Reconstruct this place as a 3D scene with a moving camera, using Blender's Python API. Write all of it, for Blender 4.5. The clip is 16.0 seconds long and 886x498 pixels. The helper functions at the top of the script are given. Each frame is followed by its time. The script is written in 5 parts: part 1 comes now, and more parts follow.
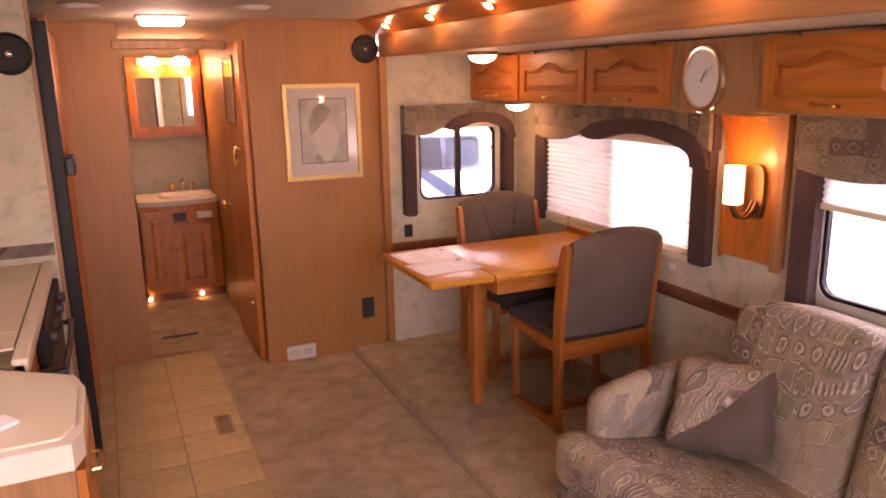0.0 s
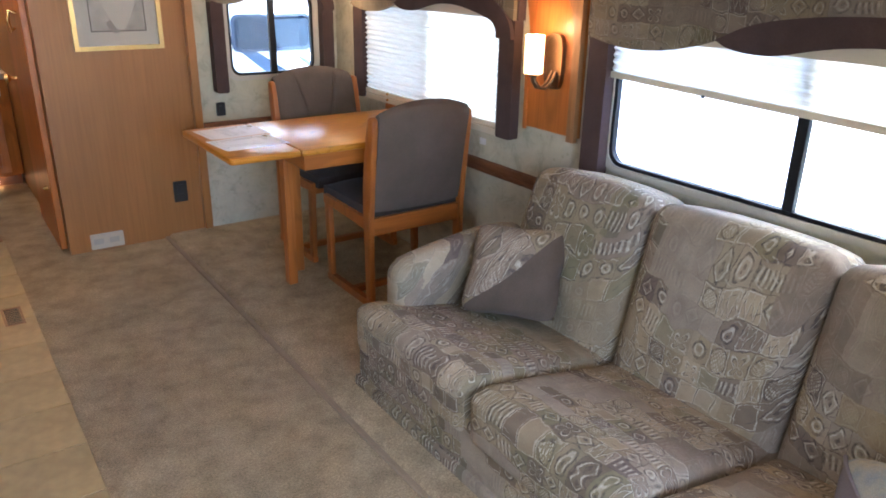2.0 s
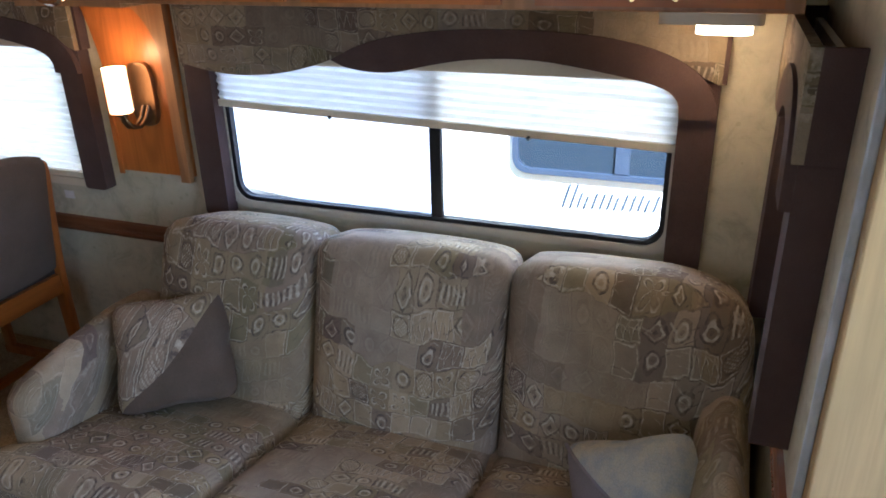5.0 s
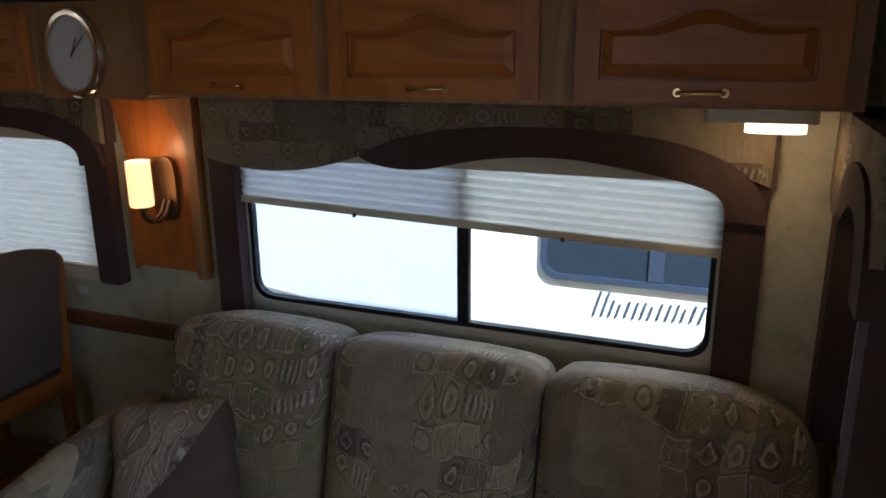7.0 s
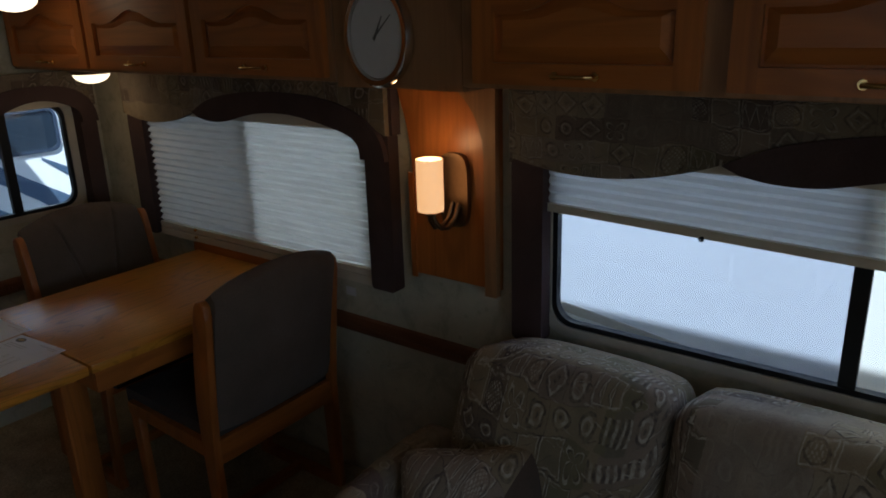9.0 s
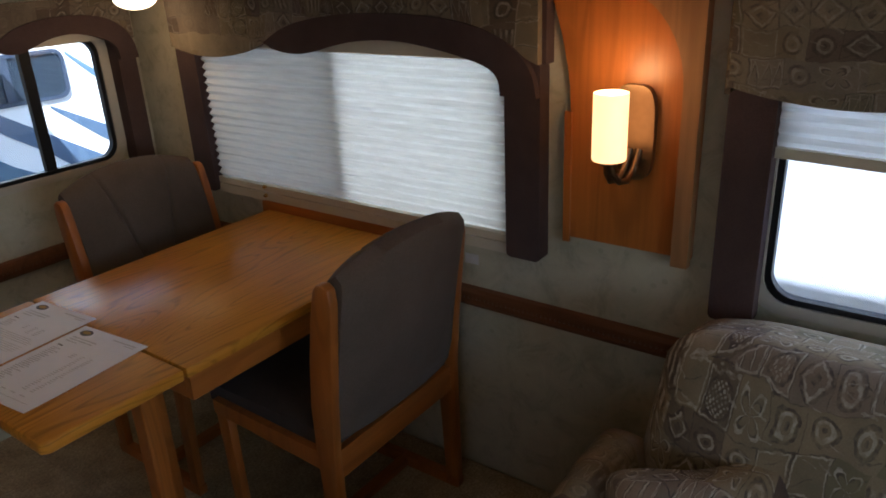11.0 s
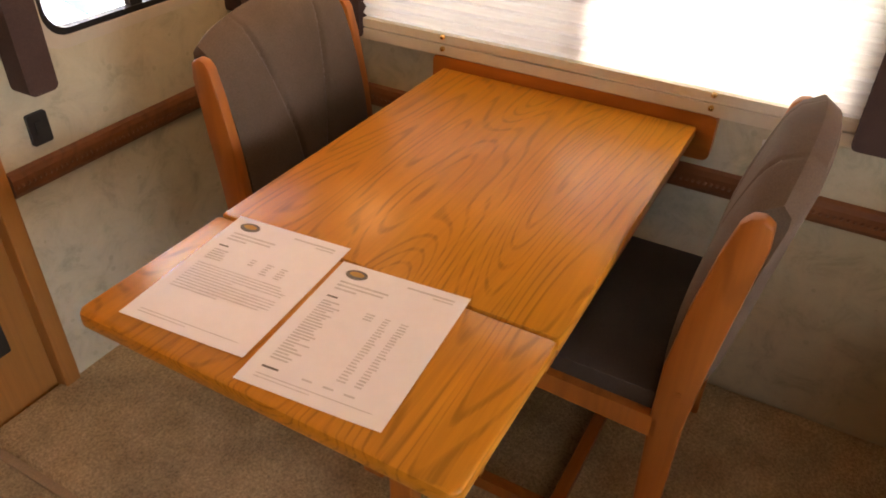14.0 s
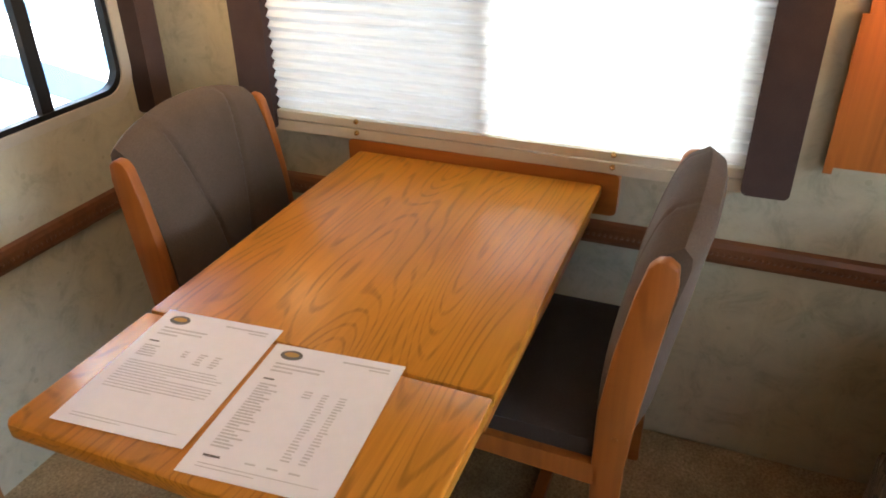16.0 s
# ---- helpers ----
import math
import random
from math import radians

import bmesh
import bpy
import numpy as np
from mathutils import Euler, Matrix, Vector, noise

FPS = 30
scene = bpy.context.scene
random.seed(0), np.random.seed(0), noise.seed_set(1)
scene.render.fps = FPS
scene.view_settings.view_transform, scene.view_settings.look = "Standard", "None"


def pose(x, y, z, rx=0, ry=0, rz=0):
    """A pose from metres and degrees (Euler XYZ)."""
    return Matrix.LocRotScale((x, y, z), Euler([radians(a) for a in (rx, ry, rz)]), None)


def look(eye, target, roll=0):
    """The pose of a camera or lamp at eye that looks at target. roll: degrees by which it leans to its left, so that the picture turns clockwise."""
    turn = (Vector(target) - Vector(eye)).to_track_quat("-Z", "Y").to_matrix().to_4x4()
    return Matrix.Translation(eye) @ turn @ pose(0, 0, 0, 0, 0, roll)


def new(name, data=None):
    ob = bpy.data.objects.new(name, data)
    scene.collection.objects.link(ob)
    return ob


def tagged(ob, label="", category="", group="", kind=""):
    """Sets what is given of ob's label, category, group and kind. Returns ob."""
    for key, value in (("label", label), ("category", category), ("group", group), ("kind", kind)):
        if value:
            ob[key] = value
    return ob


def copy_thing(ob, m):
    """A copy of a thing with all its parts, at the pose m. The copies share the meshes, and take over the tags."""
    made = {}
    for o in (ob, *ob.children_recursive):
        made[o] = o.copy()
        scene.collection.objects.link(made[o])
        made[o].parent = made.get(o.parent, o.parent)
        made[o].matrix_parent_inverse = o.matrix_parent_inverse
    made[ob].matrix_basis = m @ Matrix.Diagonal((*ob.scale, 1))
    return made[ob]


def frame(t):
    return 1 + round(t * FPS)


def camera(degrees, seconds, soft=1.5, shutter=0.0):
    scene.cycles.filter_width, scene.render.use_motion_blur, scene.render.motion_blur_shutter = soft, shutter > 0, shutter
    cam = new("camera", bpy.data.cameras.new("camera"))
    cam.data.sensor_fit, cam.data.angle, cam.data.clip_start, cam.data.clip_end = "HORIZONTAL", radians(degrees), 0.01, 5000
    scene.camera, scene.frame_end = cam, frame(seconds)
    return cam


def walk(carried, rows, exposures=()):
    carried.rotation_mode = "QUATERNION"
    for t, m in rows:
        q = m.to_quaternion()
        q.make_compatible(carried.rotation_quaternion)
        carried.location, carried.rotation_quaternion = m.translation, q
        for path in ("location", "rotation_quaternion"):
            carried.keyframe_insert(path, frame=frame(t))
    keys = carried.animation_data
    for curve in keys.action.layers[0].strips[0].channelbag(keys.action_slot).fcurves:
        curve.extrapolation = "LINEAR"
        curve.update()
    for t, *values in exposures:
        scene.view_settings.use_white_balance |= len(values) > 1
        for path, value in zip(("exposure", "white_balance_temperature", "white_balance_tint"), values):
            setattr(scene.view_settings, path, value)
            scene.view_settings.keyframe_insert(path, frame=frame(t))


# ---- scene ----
cam = camera(61.8, 16.0, 1.8)

PATH = [
    (0, (-2.343, -4.068, 1.614), (-1.546, -2.291, 1.160), -1.1),
    (0.5, (-2.316, -4.123, 1.617), (-1.383, -2.405, 1.195), 0.1),
    (1, (-2.279, -4.141, 1.556), (-1.258, -2.490, 1.074), 1.1),
    (1.5, (-2.208, -4.190, 1.502), (-1.198, -2.615, 0.794), 1.4),
    (2, (-2.130, -4.145, 1.505), (-1.049, -2.624, 0.785), 1.1),
    (2.5, (-1.991, -4.095, 1.526), (-0.833, -2.650, 0.771), 0.6),
    (3, (-1.867, -4.056, 1.520), (-0.623, -2.702, 0.733), -0.4),
    (3.5, (-1.899, -3.952, 1.500), (-0.494, -2.795, 0.671), 0.3),
    (4, (-1.983, -3.822, 1.510), (-0.427, -2.951, 0.605), 0.1),
    (4.5, (-1.986, -3.813, 1.563), (-0.359, -3.071, 0.667), -1.5),
    (5, (-2.030, -3.769, 1.659), (-0.320, -3.117, 0.852), -1.4),
    (7.3, (-1.882, -3.675, 1.600), (-0.105, -2.903, 1.104), 0.2),
    (7.5, (-1.791, -3.629, 1.611), (-0.079, -2.749, 1.069), -0.5),
    (8, (-1.671, -3.491, 1.629), (-0.121, -2.367, 1.051), -1.7),
    (8.5, (-1.728, -3.309, 1.646), (-0.210, -2.150, 1.052), -1.7),
    (10.8, (-1.592, -2.643, 1.557), (-0.085, -1.565, 0.83), -2.6),
    (11, (-1.604, -2.554, 1.552), (-0.120, -1.445, 0.799), -2.8),
    (11.5, (-1.691, -2.319, 1.540), (-0.162, -1.319, 0.726), -1.6),
    (12, (-1.613, -2.128, 1.507), (-0.121, -1.131, 0.625), -2.0),
    (12.5, (-1.514, -1.974, 1.519), (-0.109, -0.950, 0.531), -3.2),
    (13, (-1.516, -1.783, 1.487), (-0.128, -0.795, 0.439), -2.4),
    (13.5, (-1.597, -1.589, 1.467), (-0.160, -0.733, 0.370), -0.0),
    (14, (-1.627, -1.526, 1.477), (-0.196, -0.748, 0.318), 1.4),
    (14.5, (-1.633, -1.517, 1.472), (-0.142, -0.718, 0.405), 1.5),
    (15, (-1.646, -1.498, 1.465), (-0.102, -0.698, 0.479), 1.3),
    (15.5, (-1.660, -1.497, 1.468), (-0.108, -0.695, 0.493), -0.3),
    (16, (-1.667, -1.551, 1.488), (-0.051, -0.892, 0.510), -0.8),
]
EXPOSURE = [(0, 3.86, 7700, 58), (0.7, 3.84, 7300, 46), (1.2, 3.92, 5600, 12), (2.5, 3.93, 5100, 10), (3.2, 3.71, 5050, 10), (4.0, 3.21, 5000, 10), (5.2, 3.11, 5000, 10), (6.6, 2.06, 5100, 8), (7.3, 1.41, 5200, 6), (8.0, 0.76, 5200, 4), (8.7, 0.66, 5200, 4), (10.8, 1.91, 5400, 8), (12, 2.86, 5850, 14), (13, 3.46, 6950, 22), (14, 3.91, 7300, 22), (14.7, 3.88, 6500, 14), (16, 3.97, 5750, 8)]
walk(cam, [(t, look(eye, target, roll)) for t, eye, target, roll in PATH], EXPOSURE)

# ---- world ----
world = bpy.data.worlds.new("sky")
scene.world = world
world.use_nodes = True
wn = world.node_tree.nodes
sky = wn.new("ShaderNodeTexSky")
sky.sky_type, sky.sun_disc = "NISHITA", False
sky.sun_elevation, sky.sun_rotation = radians(52), radians(-136)
world.node_tree.links.new(sky.outputs[0], wn["Background"].inputs[0])
wn["Background"].inputs[1].default_value = 0.15
sun_data = bpy.data.lights.new("sun", "SUN")
sun_data.energy, sun_data.angle, sun_data.color = 5.0, radians(0.6), (1, 0.95, 0.87)
sun = new("sun", sun_data)
sun.matrix_world = look((-6.8, -7.0, 12.5), (0, 0, 0))


def area(name, w, h, watts, color, m):
    d = bpy.data.lights.new(name, "AREA")
    d.shape, d.size, d.size_y, d.energy, d.color = "RECTANGLE", w, h, watts, color
    o = new(name, d)
    o.matrix_world = m
    return o


def bulb(name, watts, color, place, radius=0.02):
    d = bpy.data.lights.new(name, "POINT")
    d.energy, d.color, d.shadow_soft_size = watts, color, radius
    o = new(name, d)
    o.location = place
    return o


WARM = (1.0, 0.56, 0.22)
area("windscreen_daylight", 1.7, 0.75, 2.5, (0.9, 0.96, 1), look((-1.9, -5.45, 1.45), (-1.9, 0, 0.9)))
# second lamp: added fill from the west, no source seen there
area("kitchen_window_daylight", 0.9, 0.5, 0.5, (0.95, 0.98, 1), look((-3.195, -2.9, 1.33), (0, -2.6, 0.9)))
area("dining_window_daylight", 1.1, 0.5, 0.6, (1.0, 0.98, 1), look((0.045, -0.98, 1.06), (-1, -0.98, 1.06)))

# ---- materials ----


def mat(name, rough=0.5, metal=0.0, spec=0.5):
    m = bpy.data.materials.new(name)
    m.use_nodes = True
    b = m.node_tree.nodes["Principled BSDF"]
    b.inputs["Roughness"].default_value, b.inputs["Metallic"].default_value = rough, metal
    b.inputs["Specular IOR Level"].default_value = spec
    return m


def nd(m, kind, ins=None, **props):
    n = m.node_tree.nodes.new("ShaderNode" + kind)
    for k, v in props.items():
        setattr(n, k, v)
    for k, v in (ins or {}).items():
        s = n.inputs[k]
        if isinstance(v, bpy.types.NodeSocket):
            m.node_tree.links.new(v, s)
        else:
            s.default_value = v
    return n


def coords(m, scale=(1, 1, 1)):
    tc = nd(m, "TexCoord")
    return nd(m, "Mapping", {"Vector": tc.outputs["Object"], "Scale": scale}).outputs[0]


def ramp(m, fac, stops, mode="LINEAR"):
    r = nd(m, "ValToRGB", {"Fac": fac})
    r.color_ramp.interpolation = mode
    e = r.color_ramp.elements
    while len(e) < len(stops):
        e.new(0.5)
    for el, (p, c) in zip(e, stops):
        el.position, el.color = p, (*c, 1)
    return r.outputs[0]


def mixc(m, fac, a, b, blend="MIX"):
    return nd(m, "MixRGB", {"Fac": fac, "Color1": a, "Color2": b}, blend_type=blend).outputs[0]


def finish(m, color=None, bump=None, strength=0.2, dist=0.002, rough=None):
    b = m.node_tree.nodes["Principled BSDF"]
    if color is not None:
        m.node_tree.links.new(color, b.inputs["Base Color"])
    if bump is not None:
        n = nd(m, "Bump", {"Strength": strength, "Distance": dist, "Height": bump})
        m.node_tree.links.new(n.outputs[0], b.inputs["Normal"])
    if rough is not None:
        m.node_tree.links.new(rough, b.inputs["Roughness"])
    return m


def sh(c, k):
    return tuple(min(1, v * k) for v in c)


def wood(name, c, axis=2, rough=0.35, dark=0.6, figure=0.5, along=1.3, across=8.0, freq=34.0, thin=0.25, spec=0.5, broken=0.0):
    """Oak-like grain along one axis: pores, and growth-ring figure in thin darker lines."""
    m = mat(name, rough, spec=spec)
    s = [70, 70, 70]
    s[axis] = 2.5
    pores = nd(m, "TexNoise", {"Vector": coords(m, s), "Scale": 1.0, "Detail": 5, "Roughness": 0.6, "Distortion": 0.2})
    s2 = [across] * 3
    s2[axis] = along
    rings = nd(m, "TexNoise", {"Vector": coords(m, s2), "Scale": 1.0, "Detail": 1.5, "Roughness": 0.4, "Distortion": 0.25})
    jit = nd(m, "Math", {0: nd(m, "Math", {0: pores.outputs[0], 1: 1.6}, operation="MULTIPLY").outputs[0], 1: nd(m, "Math", {0: rings.outputs[0], 1: freq}, operation="MULTIPLY").outputs[0]}, operation="ADD")
    sine = nd(m, "Math", {0: jit.outputs[0]}, operation="SINE")
    line = nd(m, "MapRange", {"Value": sine.outputs[0], "From Min": thin, "From Max": 1.0, "To Min": 0.0, "To Max": figure})
    if broken:
        strokes = nd(m, "MapRange", {"Value": pores.outputs[0], "From Min": 0.62, "From Max": 0.42, "To Min": 1 - broken, "To Max": 1.0})
        line = nd(m, "Math", {0: line.outputs[0], 1: strokes.outputs[0]}, operation="MULTIPLY")
    col = ramp(m, pores.outputs[0], [(0.3, sh(c, 0.86)), (0.5, c), (0.75, sh(c, 1.13))])
    big = nd(m, "TexNoise", {"Vector": coords(m), "Scale": 2.2, "Detail": 2})
    col = mixc(m, 0.6, col, ramp(m, big.outputs[0], [(0.3, (0.85, 0.83, 0.8)), (0.7, (1.1, 1.1, 1.1))]), "MULTIPLY")
    col = mixc(m, line.outputs[0], col, (*sh(c, dark), 1))
    rnd = nd(m, "ObjectInfo").outputs["Random"]
    vary = nd(m, "MapRange", {"Value": rnd, "To Min": 0.9, "To Max": 1.08})
    col = mixc(m, 1.0, col, nd(m, "CombineColor", {0: vary.outputs[0], 1: vary.outputs[0], 2: vary.outputs[0]}).outputs[0], "MULTIPLY")
    rr = nd(m, "MapRange", {"Value": pores.outputs[0], "To Min": rough - 0.06, "To Max": rough + 0.1})
    return finish(m, col, line.outputs[0], -0.08, 0.001, rr.outputs[0])


def cloth(name, c, c2, scale=6, weave=350, rough=0.95):
    m = mat(name, rough, spec=0.2)
    v = coords(m)
    n = nd(m, "TexNoise", {"Vector": v, "Scale": scale, "Detail": 5, "Roughness": 0.6})
    fine = nd(m, "TexNoise", {"Vector": v, "Scale": weave, "Detail": 2})
    col = ramp(m, n.outputs[0], [(0.3, c), (0.7, c2)])
    col = mixc(m, 0.35, col, ramp(m, fine.outputs[0], [(0.3, (0.35, 0.35, 0.35)), (0.7, (1, 1, 1))]), "MULTIPLY")
    return finish(m, col, fine.outputs[0], 0.35, 0.002)


def patterned(name, k=1.0, bold=1.0, across="y", tile=0.058):
    """Tapestry cloth: rows of patches in beige, olive and taupe, with ivory line motifs: rings, diamonds, petals, ladders, spikes."""
    m = mat(name, 0.92, spec=0.2)
    tex = coords(m)
    wob = nd(m, "TexNoise", {"Vector": tex, "Scale": 34.0, "Detail": 3, "Roughness": 0.6})
    shift = nd(m, "VectorMath", {0: wob.outputs["Color"], 1: (0.5, 0.5, 0.5)}, operation="SUBTRACT").outputs[0]
    v = nd(m, "VectorMath", {0: tex, 1: nd(m, "VectorMath", {0: shift, 1: (0.011, 0.011, 0.011)}, operation="MULTIPLY").outputs[0]}, operation="ADD").outputs[0]
    slow = nd(m, "VectorMath", {0: nd(m, "TexNoise", {"Vector": tex, "Scale": 7.0, "Detail": 1}).outputs["Color"], 1: (0.045, 0.045, 0.045)}, operation="MULTIPLY").outputs[0]
    v = nd(m, "VectorMath", {0: v, 1: slow}, operation="ADD").outputs[0]

    def op(kind, a, b=None, c=None):
        ins = {0: a}
        if b is not None:
            ins[1] = b
        if c is not None:
            ins[2] = c
        return nd(m, "Math", ins, operation=kind).outputs[0]

    def mul(*a):
        out = a[0]
        for b in a[1:]:
            out = op("MULTIPLY", out, b)
        return out

    def add(*a):
        out = a[0]
        for b in a[1:]:
            out = op("ADD", out, b)
        return out

    def hashed(a, b):
        return nd(m, "TexWhiteNoise", {"Vector": nd(m, "CombineXYZ", {0: a, 1: b, 2: 3.7}).outputs[0]}, noise_dimensions="3D").outputs
    x, y, z = nd(m, "SeparateXYZ", {0: v}).outputs
    u = add(y, mul(x, 0.12)) if across == "y" else x
    w = op("SUBTRACT", z, mul(x, 0.97)) if across == "y" else z
    rows = mul(w, 1 / tile)
    row = op("FLOOR", rows)
    cols = add(mul(u, 0.92 / tile), mul(hashed(row, 0.0)["Value"], 5.0))
    col_i = op("FLOOR", cols)
    fx, fy = op("SUBTRACT", op("FRACT", cols), 0.5), op("SUBTRACT", op("FRACT", rows), 0.5)
    ax, ay = op("ABSOLUTE", fx), op("ABSOLUTE", fy)
    r = op("SQRT", add(mul(fx, fx), mul(fy, fy)))
    d, sq = add(ax, ay), op("MAXIMUM", ax, ay)
    cell = hashed(col_i, row)
    t = cell["Value"]
    c = nd(m, "SeparateColor", {0: cell["Color"]}).outputs
    block = hashed(op("FLOOR", add(mul(cols, 0.3), 0.2)), op("FLOOR", mul(add(row, 0.4), 0.34)))
    bc = nd(m, "SeparateColor", {0: block["Color"]}).outputs
    busy = add(mul(op("GREATER_THAN", bc[0], 0.22), 0.8), 0.2)

    def pick(lo, hi):
        return mul(op("GREATER_THAN", t, lo), op("LESS_THAN", t, hi))
    p_ring, p_dia, p_petal, p_lad, p_spike, p_oval = pick(0.0, 0.18), pick(0.18, 0.36), pick(0.36, 0.48), pick(0.48, 0.6), pick(0.6, 0.74), pick(0.74, 0.84)
    petal = mul(op("ABSOLUTE", op("SINE", mul(op("ARCTAN2", fy, fx), 2.0))), 0.47)
    wave = op("SINE", mul(fx, 25.0))
    in_lad = op("LESS_THAN", ay, 0.3)
    tri = mul(op("SUBTRACT", op("ABSOLUTE", op("SUBTRACT", op("FRACT", mul(fx, 3.0)), 0.5)), 0.25), 1.5)
    mesh = mul(op("SINE", mul(fx, 42.0)), op("SINE", mul(fy, 42.0)))
    in_oval = op("LESS_THAN", r, 0.36)
    light = add(mul(p_ring, op("COMPARE", r, 0.2, 0.045)), mul(p_dia, op("COMPARE", d, 0.33, 0.045)), mul(p_petal, op("COMPARE", op("SUBTRACT", r, petal), 0.0, 0.04)),
                mul(p_lad, in_lad, op("GREATER_THAN", wave, 0.35)), mul(p_spike, op("COMPARE", op("SUBTRACT", fy, tri), 0.0, 0.075)), mul(p_oval, in_oval, op("GREATER_THAN", mesh, 0.2)),
                mul(op("COMPARE", sq, 0.44, 0.022), op("GREATER_THAN", c[0], 0.6)))
    dark = add(mul(p_ring, op("COMPARE", r, 0.315, 0.045)), mul(p_ring, op("LESS_THAN", r, 0.07)), mul(p_dia, op("COMPARE", d, 0.455, 0.045)), mul(p_dia, op("LESS_THAN", d, 0.14)), mul(p_petal, op("COMPARE", op("SUBTRACT", r, petal), -0.09, 0.035)),
               mul(p_lad, in_lad, op("LESS_THAN", wave, -0.45)), mul(p_spike, op("COMPARE", op("SUBTRACT", fy, tri), -0.16, 0.06)), mul(p_oval, op("COMPARE", r, 0.4, 0.035)),
               mul(op("GREATER_THAN", sq, 0.472), op("GREATER_THAN", c[1], 0.5)))
    r2, q2 = mul(w, 2.3 / tile), add(mul(u, 2.1 / tile), mul(w, 0.4 / tile))
    tiny = hashed(op("FLOOR", q2), op("FLOOR", r2))["Value"]
    gx, gy = op("SUBTRACT", op("FRACT", q2), 0.5), op("SUBTRACT", op("FRACT", r2), 0.5)
    bar = op("LESS_THAN", op("ABSOLUTE", add(gx, mul(gy, op("SUBTRACT", mul(tiny, 8.0), 4.0)))), 0.13)
    light = add(light, mul(bar, op("LESS_THAN", tiny, 0.28), 0.7))
    dark = add(dark, mul(bar, op("GREATER_THAN", tiny, 0.74), 0.8))
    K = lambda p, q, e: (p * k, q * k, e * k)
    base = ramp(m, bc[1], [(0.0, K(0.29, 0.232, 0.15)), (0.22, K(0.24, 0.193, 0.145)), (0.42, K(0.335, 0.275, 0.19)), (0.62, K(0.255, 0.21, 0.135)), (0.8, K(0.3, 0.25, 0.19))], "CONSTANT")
    fill = ramp(m, c[2], [(0.0, (1.0, 1.0, 1.0)), (0.34, (0.86, 0.87, 0.86)), (0.52, (1.1, 1.08, 1.05)), (0.66, (0.6, 0.57, 0.62)), (0.88, (0.74, 0.78, 0.72))], "CONSTANT")
    base = mixc(m, mul(busy, 0.9), base, fill, "MULTIPLY")
    soft = nd(m, "TexNoise", {"Vector": tex, "Scale": 18.0, "Detail": 5})
    base = mixc(m, 0.6, base, ramp(m, soft.outputs[0], [(0.3, (0.76, 0.75, 0.74)), (0.7, (1.18, 1.16, 1.12))]), "MULTIPLY")
    worn = nd(m, "MapRange", {"Value": nd(m, "TexNoise", {"Vector": tex, "Scale": 60.0, "Detail": 3}).outputs[0], "From Min": 0.35, "From Max": 0.62, "To Min": 0.15, "To Max": 1.0}).outputs[0]
    col = mixc(m, mul(op("MINIMUM", dark, 1.0), busy, worn, 0.8 * bold), base, (*K(0.075, 0.062, 0.055), 1))
    col = mixc(m, mul(op("MINIMUM", light, 1.0), busy, worn, 0.74 * bold), col, (*K(0.54, 0.49, 0.39), 1))
    fine = nd(m, "TexNoise", {"Vector": tex, "Scale": 420.0, "Detail": 2})
    col = mixc(m, 0.3, col, ramp(m, fine.outputs[0], [(0.3, (0.4, 0.4, 0.4)), (0.7, (1, 1, 1))]), "MULTIPLY")
    relief = add(fine.outputs[0], mul(op("MINIMUM", light, 1.0), busy, 1.2))
    return finish(m, col, relief, 0.3, 0.002)


def plain(name, c, rough=0.5, metal=0.0, bumpscale=60, amount=0.12, strength=0.05, spec=0.5):
    m = mat(name, rough, metal, spec)
    v = coords(m)
    n = nd(m, "TexNoise", {"Vector": v, "Scale": bumpscale, "Detail": 4})
    n2 = nd(m, "TexNoise", {"Vector": v, "Scale": 2.5, "Detail": 3})
    t = nd(m, "Math", {0: n.outputs[0], 1: n2.outputs[0]}, operation="ADD")
    col = ramp(m, nd(m, "Math", {0: t.outputs[0], 1: 0.5}, operation="MULTIPLY").outputs[0], [(0.3, sh(c, 1 - amount)), (0.7, sh(c, 1 + amount))])
    return finish(m, col, n.outputs[0], strength, 0.002)


def glow(name, c, power, base=(0.9, 0.85, 0.75)):
    m = mat(name, 0.4)
    b = m.node_tree.nodes["Principled BSDF"]
    b.inputs["Base Color"].default_value = (*base, 1)
    b.inputs["Emission Color"].default_value = (*c, 1)
    b.inputs["Emission Strength"].default_value = power
    return m


def wallpaper(name, c):
    m = mat(name, 0.75, spec=0.3)
    v = coords(m)
    n = nd(m, "TexNoise", {"Vector": v, "Scale": 11.0, "Detail": 8, "Roughness": 0.7, "Distortion": 0.6})
    n2 = nd(m, "TexNoise", {"Vector": v, "Scale": 2.2, "Detail": 3})
    col = ramp(m, n.outputs[0], [(0.3, sh(c, 0.72)), (0.48, c), (0.72, sh(c, 1.16))])
    col = mixc(m, 0.5, col, ramp(m, n2.outputs[0], [(0.3, (0.86, 0.87, 0.83)), (0.7, (1.06, 1.02, 1.0))]), "MULTIPLY")
    sp = nd(m, "TexVoronoi", {"Vector": v, "Scale": 16.0})
    dot = nd(m, "Math", {0: sp.outputs["Distance"], 1: 0.12}, operation="LESS_THAN")
    col = mixc(m, nd(m, "Math", {0: dot.outputs[0], 1: 0.25}, operation="MULTIPLY").outputs[0], col, (0.22, 0.22, 0.14, 1))
    return finish(m, col, n.outputs[0], 0.1, 0.002)


